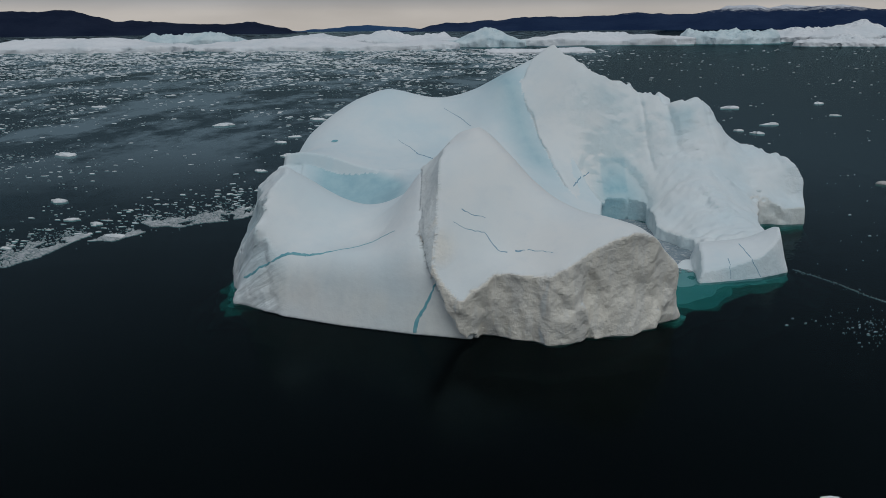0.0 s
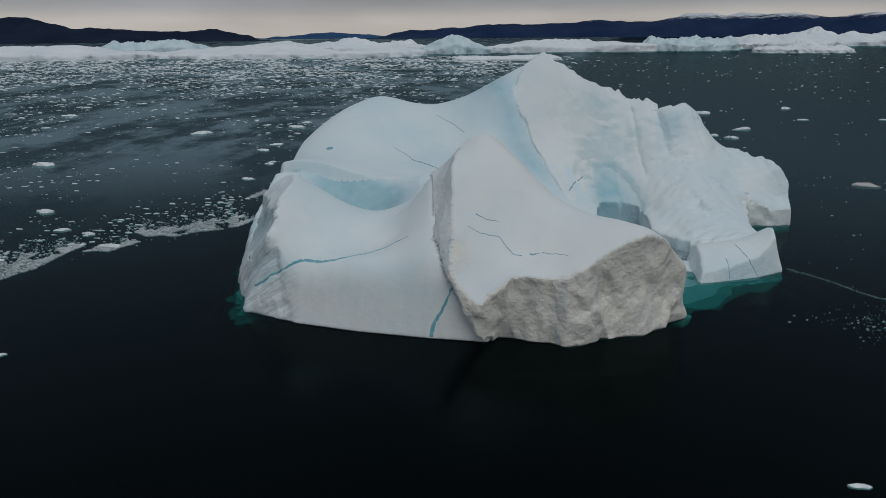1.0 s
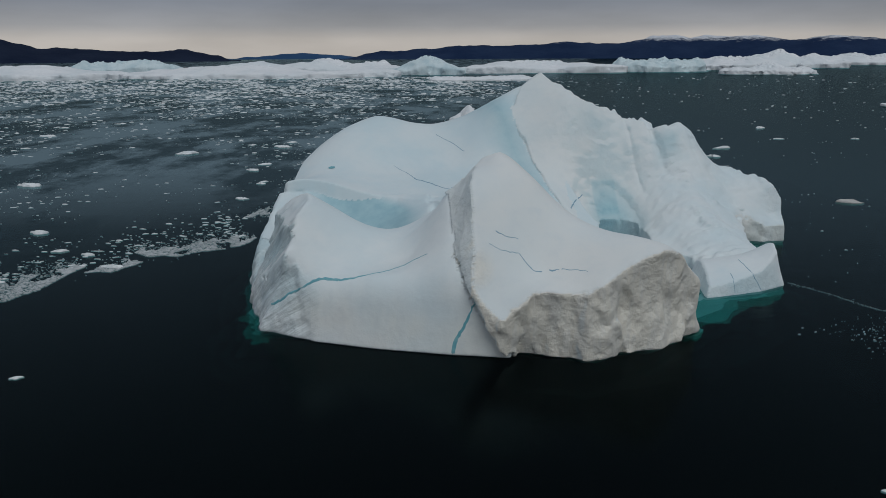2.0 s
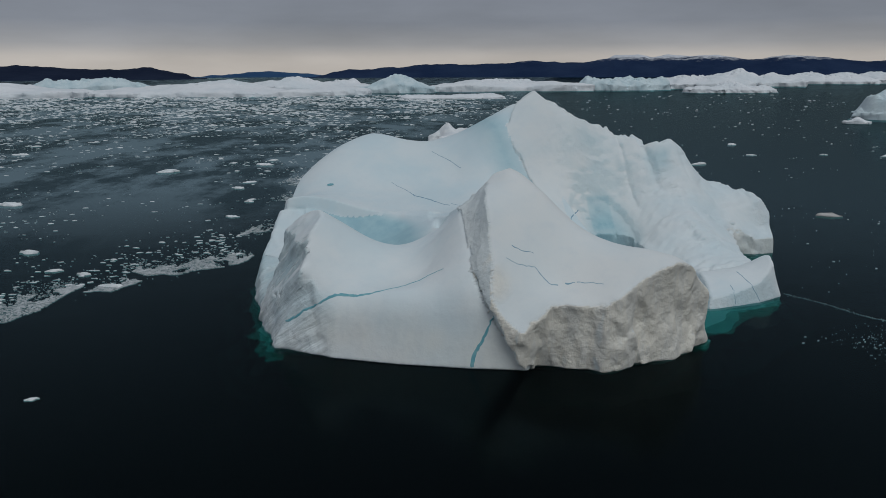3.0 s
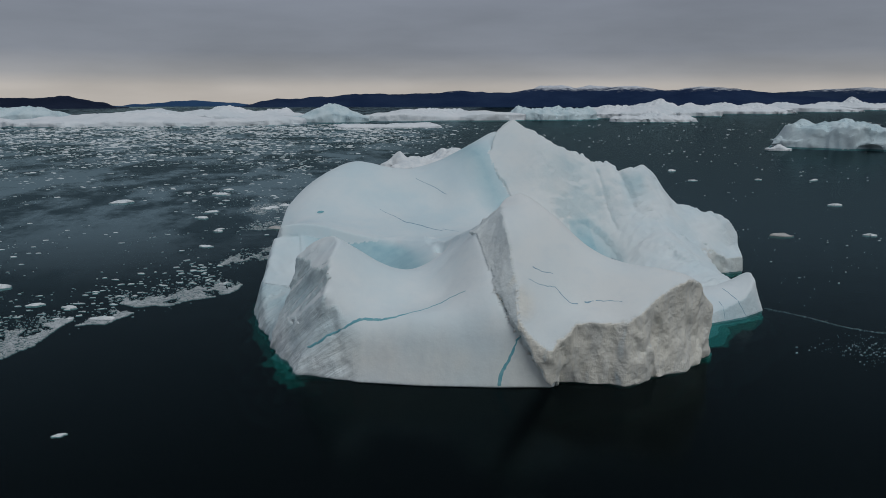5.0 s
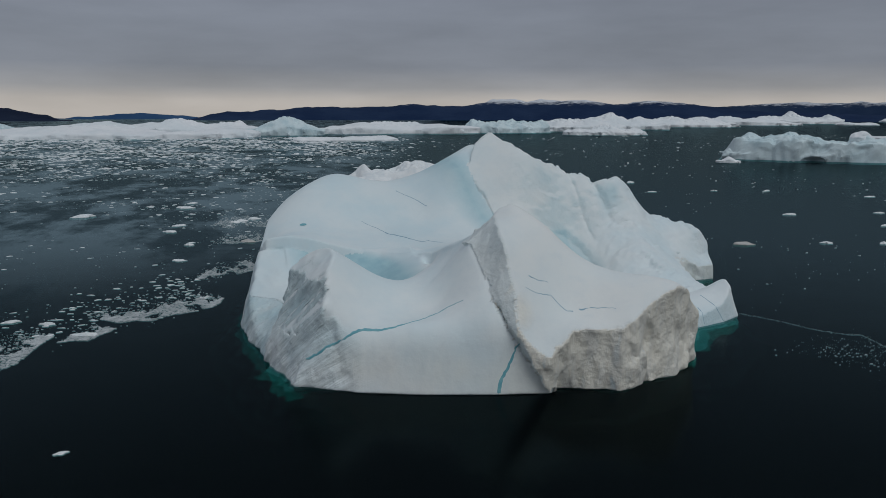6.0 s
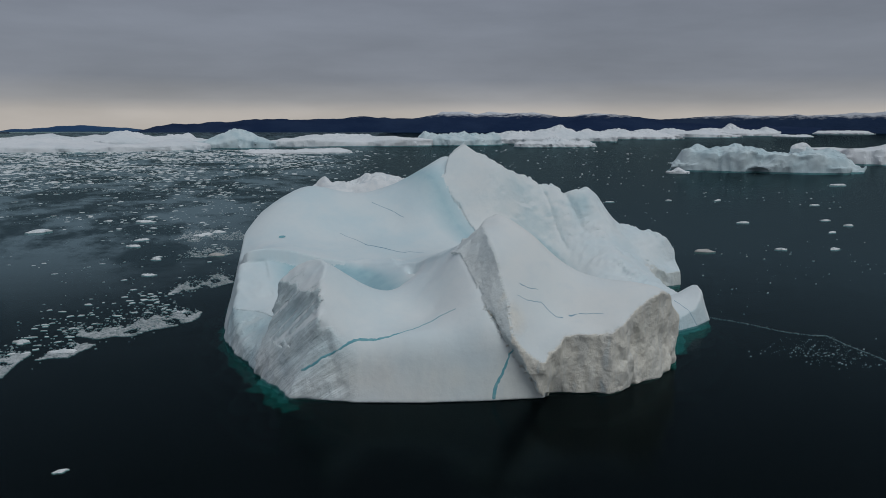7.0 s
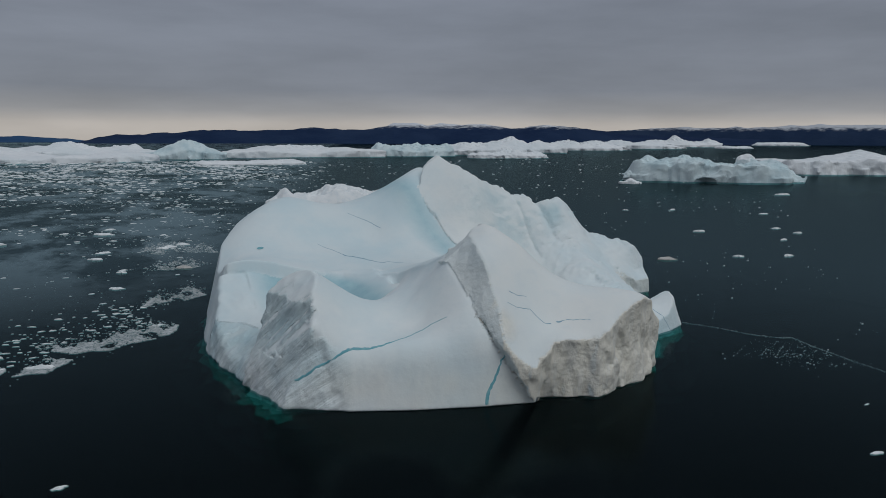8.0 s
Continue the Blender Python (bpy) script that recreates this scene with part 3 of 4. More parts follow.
nrm = np.empty(len(V) * 3, np.float32)
me.vertices.foreach_get("normal", nrm)
nrm = nrm.reshape(-1, 3)
cell = np.clip(np.round((V - np.array([GX[0], GY[0], GZ[0]])) / STEP).astype(int), 0, np.array(F.shape) - 1)
own = OWNER[tuple(cell.T)]
steep = np.clip((0.58 - nrm[:, 2]) / 0.14, 0, 1)
vn, vm = fbm(V / 3.0 + 9, 71, 3), fbm(V / 9.0 + 31, 77, 3)
vx, vy, vz = V.T
front = (own == 1) * steep * np.clip((-nrm[:, 1] - 0.15 + 0.6 * nrm[:, 0]) / 0.3, 0, 1)
strip = (own == 1) * np.maximum(on_strip[cell[:, 0], cell[:, 1]] * (vx < 6) * 0.9, steep * np.clip((-nrm[:, 0] - 0.3) / 0.3, 0, 1))
west = np.isin(own, (0, 5)) * np.clip((-19.6 - vx) / 4.0, 0, 1) * np.clip((-nrm[:, 0] - 0.05) / 0.2, 0, 1) * np.clip(steep + (vz < 5), 0, 1) * (vy < 112)
wall = np.isin(own, (3, 4)) * steep
shelf = (own == 3) * steep * (vx > 50) * (vy < 122) * (vz < 5)
# bowl's steep lower face: its shade painted in with the cliff's grit colour
apron_shade = (own == 0) * np.clip((7.5 + 0.12 * (vx + 20) - vz) / 5, 0, 1) * np.clip((vx + 27) / 4, 0, 1)
put_attr(me, "grit_shade", np.clip(front * 0.95 + 0.1 * strip + 0.12 * west * (0.5 + 0.9 * vn) + 0.45 * shelf + apron_shade * 0.4 * (0.8 + vm), 0, 1))
broken = np.clip(front + 0.75 * strip + 0.5 * west + 0.62 * wall + 0.06 * apron_shade, 0.0, 1)
put_attr(me, "broken", broken)
put_attr(me, "ribbed", west)
chalk = np.clip((118 - vy) / 26, 0, 1) * np.clip((vx + 34) / 14, 0.2, 1) * np.clip((34 - vx) / 8, 0, 1)
put_attr(me, "chalk", np.where(own == 1, 0.85, np.where(own == 3, np.clip((44 - vx) / 16, 0.3, 0.7), 0.15 + 0.25 * chalk)))
me.polygons.foreach_set("use_smooth", (broken[Q].mean(1) < 0.6))
sunk = PIECES[2][0][cell[:, 0], cell[:, 1]] - vz      # depth below the upper field
# western hollow: blue ice together with painted shade, stronger with depth
hollow_ice_shade = (own == 5) * np.clip(0.2 + sunk / 1.0, 0, 1) * np.clip((vy - 97) / 4, 0, 1) * np.clip((-5 - vx) / 4, 0, 1) * np.clip((vx + 26) / 4, 0, 1)
cave = np.clip(1.7 - np.hypot(np.hypot((vx - 29.5) / 4.0, (vy - 123) / 7.0), vz / 8.0), 0, 1)
panel = (own == 3) * np.clip((vx - 26.2) / 0.4, 0, 1) * np.clip((31.2 - vx) / 0.4, 0, 1) * np.clip((vz - 4.5) / 0.5, 0, 1) * np.clip((10.4 - vz) / 0.4, 0, 1)
# shade beside the back wall's proud edge, painted as a blue band
groove_shade = (own == 2) * np.clip(1 - np.abs((vx - 12.5) + (vy - 131) * 0.33) / 4.5, 0, 1) * np.clip((vy - 118) / 6, 0, 1)
put_attr(me, "blue", np.clip(0.95 * hollow_ice_shade + 0.8 * cave + 0.26 * panel + 0.65 * groove_shade + wall * np.clip(0.08 + 0.6 * vm, 0, 0.3) + west * np.clip(0.22 + 0.5 * vm, 0, 0.45) + 0.5 * (own == 3) * np.clip(1.4 - np.abs(vx - 41.0 + vn) / 2.4, 0, 1) * np.clip(1.4 - np.abs(vz - 16 + 2 * vm) / 3.0, 0, 1) + 0.12 * (own == 2) + 0.12 * (own == 5) * np.clip((-23.5 - vx) / 2, 0, 1) * np.clip((vy - 92) / 6, 0, 1) + 0.15 * strip, 0, 1))
iceberg = tagged(new("iceberg", me), "large white iceberg with blue hollows and gritty grey cliff, afloat", "iceberg")

# ---- veins, cracks and a melt pond in the iceberg ----
from mathutils.bvhtree import BVHTree
berg_tree = BVHTree.FromPolygons([tuple(v) for v in V], [tuple(int(i) for i in q) for q in Q])


def seam(name, line, w0, w1, material, seed, label, proud=0.03):
    """A ribbon of other ice let into the iceberg's skin along a line, from width w0 to w1, with an uneven edge."""
    pts = [Vector(p) for p in line]
    fine = []
    for a, b in zip(pts, pts[1:]):
        n = max(2, int((b - a).length / 0.35))
        fine += [a.lerp(b, i / n) for i in range(n)]
    fine.append(pts[-1])
    rnd = random.Random(seed)
    rows = []
    for i, p in enumerate(fine):
        q, nv, _, _ = berg_tree.find_nearest(p)
        run = (fine[min(i + 1, len(fine) - 1)] - fine[max(i - 1, 0)]).normalized()
        across = nv.cross(run).normalized()
        u = i / (len(fine) - 1)
        w = 0.8 * (w0 + (w1 - w0) * u) * (0.75 + 0.5 * rnd.random())
        q = q + across * 0.07 * rnd.uniform(-1, 1)
        row = []
        for f in (-0.5, 0, 0.5):
            e, ne, _, _ = berg_tree.find_nearest(q + across * w * f)
            row.append(e + ne * (proud if f == 0 else (-0.01 if proud < 0.1 else 0.07)))
        rows.append(row)
    verts = [tuple(v) for r in rows for v in r]
    faces = [(3 * i + j, 3 * i + j + 1, 3 * i + j + 4, 3 * i + j + 3) for i in range(len(rows) - 1) for j in (0, 1)]
    return part(name, verts, faces, material, iceberg, label)


seam("blue_vein", [(-26.2, 83.6, 3.3), (-24.1, 83.0, 4.3), (-22.4, 82.3, 5.4), (-20.7, 81.5, 6.7), (-19.4, 80.9, 7.4), (-17.8, 80.2, 7.7)], 0.4, 0.5, M_VEIN, 1, "vein of clear blue-green ice", 0.08)
seam("blue_vein", [(-17.8, 80.2, 7.7), (-15.7, 80.1, 8.0), (-13.4, 80.6, 8.1), (-10.9, 81.5, 8.3), (-8.7, 81.3, 9.2), (-6.9, 80.0, 10.4)], 0.5, 0.08, M_VEIN, 2, "vein of clear blue-green ice", 0.05)
seam("blue_vein", [(-2.0, 73.3, 6.5), (-2.4, 73.4, 5.4), (-2.9, 73.4, 4.1), (-3.6, 73.5, 2.7), (-4.3, 73.5, 1.4), (-4.6, 73.4, -0.4)], 0.25, 0.75, M_VEIN, 3, "vein of clear blue-green ice", 0.05)
for i, (line, a, b) in enumerate([([(-10.5, 132.9, 13.0), (-8.2, 130.6, 12.0), (-6.2, 126.7, 11.2)], 0.12, 0.4), ([(-6.2, 126.7, 11.2), (-4.0, 124.7, 10.9), (-2.4, 122.4, 10.4), (-0.8, 120.4, 9.9)], 0.55, 0.35),
                                  ([(-0.4, 121.6, 10.0), (0.6, 120.0, 9.8), (1.7, 117.5, 9.5)], 0.3, 0.12), ([(-2.0, 140.4, 18.4), (-0.6, 138.8, 17.6), (1.3, 136.8, 16.6), (3.1, 134.5, 15.3)], 0.15, 0.22),
                                  ([(0.0, 76.2, 12.5), (1.4, 76.0, 11.8), (3.5, 76.4, 11.2), (4.1, 76.0, 10.5), (4.9, 75.2, 9.5), (6.0, 75.1, 9.2)], 0.12, 0.2), ([(6.9, 75.2, 9.3), (7.5, 75.0, 9.4), (8.0, 75.0, 9.5)], 0.4, 0.15),
                                  ([(8.3, 75.0, 9.5), (8.6, 74.7, 9.6), (9.8, 74.0, 9.7), (10.9, 73.2, 9.8)], 0.22, 0.08), ([(0.9, 77.6, 13.6), (2.0, 77.5, 13.0), (3.6, 77.8, 12.5)], 0.2, 0.1),
                                  ([(37.8, 93.0, 2.7), (37.5, 91.0, 1.8), (37.6, 90.9, 0.3)], 0.2, 0.15), ([(40.2, 96, 2.8), (40.9, 92.0, 2.6), (42.1, 92.1, 0.1)], 0.25, 0.2),
                                  ([(20.3, 118.0, 7.2), (22.2, 122.0, 7.8), (24.3, 124.3, 8.5)], 0.4, 0.25)]):
    seam("crack", line, a, b, M_CREVICE, 20 + i, "narrow blue-grey crack")
pond = [berg_tree.find_nearest(Vector((-22.0 + 0.65 * math.cos(a), 130.0 + 0.5 * math.sin(a), 13.2)))[0] + Vector((0, 0, 0.06)) for a in np.arange(12) / 12 * math.tau]
part("melt_pond", [tuple(v) for v in pond], [tuple(range(12))], M_VEIN, iceberg, "small round blue melt pond")

# ---- far hills ----
def ridge(name, stops, dist, width, material, seed, label):
    """A range of hills: stops are (bearing, height in metres)."""
    az = np.arange(stops[0][0], stops[-1][0], 0.12)
    hh = np.interp(az, [s[0] for s in stops], [s[1] for s in stops])
    p = np.stack([az * 1.1, 0 * az, 0 * az], 1)
    hh = np.maximum(hh + 5.0 * fbm(p, seed, 4), 2.0)
    rows = 14
    verts, faces = [], []
    for j in range(rows):
        u = j / (rows - 1)
        prof = math.sin(min(u * 1.25, 1.0) * math.pi / 2) if u < 0.8 else 1 - (u - 0.8) * 2
        rn = fbm(np.stack([az * 0.9, np.full(az.shape, u * 5), np.zeros(az.shape)], 1) + 3, seed + 9, 4)
        for i, a in enumerate(az):
            r = dist + width * (u - 0.8)
            z = hh[i] * (prof * (1 + 0.10 * rn[i] * (1 - u))) - (4 if j == 0 else 0)
            verts.append((r * math.sin(radians(a)), r * math.cos(radians(a)), z))
    n = len(az)
    for j in range(rows - 1):
        for i in range(n - 1):
            faces.append((j * n + i, j * n + i + 1, (j + 1) * n + i + 1, (j + 1) * n + i))
    return tagged(new(name, mesh_of(name, verts, faces, [material])), label, "hills", kind="structure")


def up(el, dist):
    return 33.6 + dist * math.tan(radians(el))


HILL = [(-75, 1.0), (-60, 1.3), (-45, 1.1), (-36, 0.9), (-31.1, 1.05), (-29.1, 1.15), (-27.3, 1.15), (-26.1, 0.78), (-24.8, 0.44), (-21.9, 0.38), (-19.2, 0.2), (-17.2, 0.18), (-15, 0.33), (-13.1, -0.12), (-11.2, -0.7)]
FARR = [(-16, -0.4), (-11.7, -0.35), (-8, 0.0), (-6.8, 0.1), (-4.6, -0.08), (-2.1, -0.35), (2, -0.5)]
RANGE = [(-4.5, -0.6), (-2.6, -0.3), (-0.65, 0.16), (3.2, 0.26), (4.8, 0.52), (8.9, 0.5), (11, 0.56), (13.6, 0.75), (16.2, 0.59), (18, 0.69), (20.2, 1.09), (21.6, 1.19), (22.7, 0.93), (23.8, 1.15),
         (27, 1.03), (29.7, 0.77), (32.3, 1.0), (34.1, 0.91), (35.9, 0.6), (38.4, 0.3), (42, 0.1), (48, 0.0)]
PLAIN = [(33, 0.4), (36, 0.56), (38.4, 0.65), (40.9, 0.82), (44.6, 0.82), (48.1, 0.81), (51, 0.96), (53.1, 1.03), (55.5, 0.94), (62, 1.2), (72, 0.9), (85, 1.1)]
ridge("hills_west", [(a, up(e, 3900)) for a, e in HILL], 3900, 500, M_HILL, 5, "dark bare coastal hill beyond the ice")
ridge("hills_far", [(a, up(e, 4800)) for a, e in FARR], 4800, 200, M_FARRANGE, 6, "distant hills with blue haze in their colour and faint snow")
ridge("hills_middle", [(a, up(e, 4300)) for a, e in RANGE], 4300, 500, M_RANGE, 7, "dark hills tinted haze-blue with snow on the tops")
ridge("hills_east", [(a, up(e, 4650)) for a, e in PLAIN], 4650, 300, M_PLATEAU, 8, "long dark plateau tinted haze-blue with snow along the top")


# ---- other icebergs ----
def berg(cx, cy, length, depth, height, turn, seed, label, material, peaks=(), rough=0.25, taper=0.8, floor=0.75, name="iceberg_far", arch=None, fine=90):
    """A floating berg: an uneven plan with steep broken sides, a rolling top sloping to its edges, and peaks (place along it -1..1, across it, rise, width)."""
    st = max(length * 1.25 / fine, depth * 1.3 / (fine * 0.6))
    gx = np.arange(-length * 0.62, length * 0.62, st)
    gy = np.arange(-depth * 0.68, depth * 0.68, st)
    zs = height * 1.5 / 28
    gz = np.arange(-2 * zs, height * (1.3 + max([p[2] for p in peaks], default=0)), zs)
    A, B = np.meshgrid(gx, gy, indexing="ij")
    pl = np.stack([A.ravel(), B.ravel(), 0 * A.ravel()], 1)
    s1 = fbm(pl / (length * 0.24) + seed, seed, 3).reshape(A.shape)
    s2 = fbm(pl / (length * 0.08) + seed, seed + 3, 3).reshape(A.shape)
    rad = 1 - np.sqrt((np.abs(A) / (length / 2)) ** 3 + (np.abs(B) / (depth / 2)) ** 3) ** (2 / 3)
    D = rad * min(length, depth) * 0.5 + depth * 0.12 * s1 + depth * 0.03 * s2
    cut = np.floor(s1 * 3 + 0.6 * s2) / 3
    top = height * (floor + rough * (0.6 * s1 + 0.5 * cut) + rough * 0.35 * s2)
    s3 = np.abs(fbm(pl / (length * 0.028) + seed, seed + 8, 2).reshape(A.shape))
    top = top + height * (0.16 + 0.5 * rough) * (0.25 - s3) * (1.0 if fine <= 90 else 0.35)
    top = np.minimum(top, height * (0.3 + 0.14 * s1) + np.maximum(D, 0) * 0.4 / taper)
    for px_, py_, rise, wid in peaks:
        top = top + height * rise * np.maximum(0, 1 - np.hypot((A / (length / 2) - px_) / wid, (B / (depth / 2) - py_) / (wid * 2.4 + 0.3)))
    f = np.full((len(gx), len(gy), len(gz)), -9, np.float32)
    for k, z in enumerate(gz):
        at = np.stack([A.ravel(), B.ravel(), np.full(A.size, z * 0.6)], 1)
        r = (facets(at / (height * 0.6) + seed, seed + 5) + 0.5 * facets(at / (height * 0.24) + seed, seed + 6)).reshape(A.shape)
        f[:, :, k] = np.minimum(top - z + 0.05 * height * r, D - 0.12 * max(z, 0) + 0.2 * height * r)
        if arch:
            f[:, :, k] = np.minimum(f[:, :, k], 6 * (np.hypot((A - arch[0] * length / 2) / arch[1], max(z, 0) / arch[2]) - 1) + np.maximum(0, B + depth * arch[3]))
    f[[0, -1]] = f[:, [0, -1]] = -9
    f[:, :, -1] = -9
    v, q = skin(f, (gx[0], gy[0], gz[0]), (st, st, zs))
    c, s = math.cos(radians(turn)), math.sin(radians(turn))
    v = np.stack([cx + c * v[:, 0] - s * v[:, 1], cy + s * v[:, 0] + c * v[:, 1], v[:, 2]], 1)
    me = mesh_of(name, v, q, [material], False)
    return tagged(new(name, me), label, "iceberg", "icebergs across the fjord")


# along the far ice edge
TABULAR = "long low white iceberg in the far ice edge"
berg(-560, 1070, 340, 150, 22, 4, 101, "smooth domed white iceberg in the far ice edge", M_FAR, [(0.1, 0, 0.15, 0.9)], 0.06, 2.2, 0.7)
berg(-470, 1330, 220, 120, 23, 0, 102, "crevassed blue-white iceberg behind the ice edge", M_FARGREY, [(0.3, 0, 0.3, 0.5)], 0.3)
berg(-225, 1095, 405, 150, 20, -2, 103, TABULAR, M_FAR, [(-0.5, 0.3, 0.2, 0.4), (0.1, 0.3, 0.3, 0.3)], 0.12, 2.0)
berg(-83, 1290, 240, 120, 24, 0, 104, "jagged white iceberg in the far ice edge", M_FAR, [(0.55, 0, 0.35, 0.12), (-0.3, 0, 0.3, 0.25)], 0.22, 1.4)
berg(54, 1190, 125, 110, 22, 0, 105, "peaked grey-white iceberg in the far ice edge", M_FARGREY, [(-0.05, 0, 0.6, 0.6)], 0.12, 1.4)
berg(105, 905, 140, 60, 5, 0, 106, "low flat white iceberg on dark water", M_FAR, [(0.75, 0, 0.5, 0.3)], 0.2)
berg(250, 1265, 275, 140, 23, 0, 107, TABULAR, M_FAR, [(0.5, 0.2, 0.25, 0.5)], 0.15, 1.6)
berg(460, 1265, 150, 120, 22, 0, 108, "steep grey cliffed iceberg in the far ice edge", M_FARGREY, [(-0.8, 0, 0.3, 0.3), (0.2, 0, 0.2, 0.4)], 0.2, 0.4)
berg(560, 1065, 122, 70, 12, -20, 109, "low dirty white iceberg on dark water", M_FAR, [(0.0, 0, 0.5, 0.5)], 0.25)
berg(640, 1320, 190, 120, 26, -20, 110, TABULAR, M_FAR, [(0.4, 0, 0.3, 0.4)], 0.2, 1.4)
berg(840, 1480, 200, 130, 33, -25, 111, "peaked white iceberg in the far ice edge", M_FAR, [(-0.2, 0, 0.35, 0.3), (0.4, 0, 0.3, 0.25)], 0.18, 1.2)
berg(1120, 1700, 330, 150, 26, -30, 112, TABULAR, M_FAR, [(0.0, 0, 0.4, 0.25)], 0.2, 1.2)
berg(1560, 1960, 420, 160, 27, -35, 113, TABULAR, M_FAR, [(-0.2, 0, 0.35, 0.25)], 0.2, 1.2)
berg(2010, 2230, 300, 160, 32, -35, 114, "white iceberg with pillars in the far ice edge", M_FAR, [(0.75, 0, 0.4, 0.12), (-0.1, 0, 0.6, 0.25)], 0.22)
berg(1900, 1830, 125, 80, 9, -40, 115, "low flat white iceberg on dark water", M_FAR, [], 0.2)
berg(2900, 2500, 260, 120, 18, -45, 116, "low flat white iceberg far out", M_FAR, [(0, 0, 0.3, 0.5)], 0.15)
# nearer ones
arched = berg(388, 430, 140, 46, 17, -42, 120, "grey rugged iceberg with a shallow arch at the waterline", M_FARGREY, [(-0.1, -0.1, 0.4, 0.3), (0.38, 0.2, 0.45, 0.14), (-0.72, 0.1, 0.3, 0.12), (-0.28, 0.3, 0.3, 0.1)], 0.26, 0.12, 0.85, "iceberg_arch", (-0.06, 8, 3.4, 0.42), 150)


def lump(name, cx, cy, cz, rx, ry, rz, seed, material, parent, label):
    """A broken block of ice frozen to a larger one."""
    bm = bmesh.new()
    bmesh.ops.create_icosphere(bm, subdivisions=4, radius=1.0)
    v = np.array([q.co for q in bm.verts])
    f = np.array([[q.index for q in face.verts] for face in bm.faces])
    bm.free()
    v = v * (1 + 0.3 * facets(v * 1.1 + seed, seed) + 0.1 * facets(v * 2.6 + seed, seed + 1))[:, None]
    return part(name, v * (rx, ry, rz) + (cx, cy, cz), f, material, parent, label, False)


lump("ice_block", 405, 412, 16.5, 7.5, 6.0, 5.0, 131, M_FAR, arched, "white block of ice standing on the ridge")
lump("ice_block", 351, 463, 12.5, 4.5, 4.0, 4.0, 133, M_FAR, arched, "small white block of ice on the ridge")
lump("ice_foot", 340, 464, 2.5, 9.0, 6.0, 5.0, 135, M_FARGREY, arched, "low broken foot of grey ice at the waterline")
berg(618, 475, 205, 80, 18, -38, 121, "white tabular iceberg with a rounded hump", M_FAR, [(0.1, 0.3, 0.6, 0.45)], 0.05, 0.14, 0.7, "iceberg_tabular", None, 120)
berg(53, 338, 62, 28, 8.2, 5, 122, "low pinkish white iceberg behind the large one", M_FLOE, [(0.1, 0.2, 0.3, 0.6), (-0.85, 0, 0.5, 0.14)], 0.3, 0.5, 0.8, "iceberg_small", None, 110)
berg(303, 424, 15, 9, 3.2, -30, 123, "small rounded white iceberg bit on dark water", M_FLOE, [(0, 0, 0.5, 0.7)], 0.2, 1.0, 0.7, "iceberg_bit", None, 40)


# ---- floes ----
def floe_mesh(name, seed, material, spread=1.0):
    """A piece of floating ice about 2 m across: broken outline, humped top."""
    rnd = random.Random(seed)
    n = 17
    bm = bmesh.new()
    rings = []
    lobe = [0.62 + 0.5 * rnd.random() for _ in range(6)]
    out = [lobe[i * 6 // n] * rnd.uniform(0.72, 1.2) for i in range(n)]
    hump = rnd.uniform(0.05, 0.6)
    ox, oy = rnd.uniform(-0.3, 0.3), rnd.uniform(-0.3, 0.3)
    for rr, z in ((1.02, -0.35), (1.0, 0.10), (0.86, 0.22), (0.5, 0.22 + hump * 0.6)):
        rings.append([bm.verts.new((rr * out[i] * math.cos(i / n * math.tau) * spread + ox * (1 - rr), rr * out[i] * math.sin(i / n * math.tau) + oy * (1 - rr), z + (0.06 if rr > 0.9 else 0.2) * rnd.uniform(-1, 1))) for i in range(n)])
    topv = bm.verts.new((ox, oy, 0.22 + hump))
    for a, b in zip(rings, rings[1:]):
        for i in range(n):
            bm.faces.new((a[i], a[(i + 1) % n], b[(i + 1) % n], b[i]))
    for i in range(n):
        bm.faces.new((rings[-1][i], rings[-1][(i + 1) % n], topv))
    me = bpy.data.meshes.new(name)
    bm.to_mesh(me)
    bm.free()
    me.materials.append(material)
    return me


FLOES = [floe_mesh("floe", 200 + i, M_FLOE, 1.0 + 0.15 * (i % 4)) for i in range(8)]
DIRTY = [floe_mesh("floe_dirty", 300 + i, M_DIRTYFLOE, 1.3) for i in range(2)]


def floe(x, y, width, seed, dirty=False, tall=1.0):
    rnd = random.Random(seed)
    ob = new("ice_floe", (DIRTY if dirty else FLOES)[seed % (2 if dirty else 8)])
    s = width / 2.2
    ob.matrix_world = Matrix.LocRotScale((x, y, 0), Euler((0, 0, rnd.uniform(-0.5, 0.5))), (s, s * rnd.uniform(0.4, 0.7), s * 0.5 * tall))
    return tagged(ob, "grey-brown dirty ice floe on dark water" if dirty else "small white ice floe on dark water", "ice floe", "ice floes")


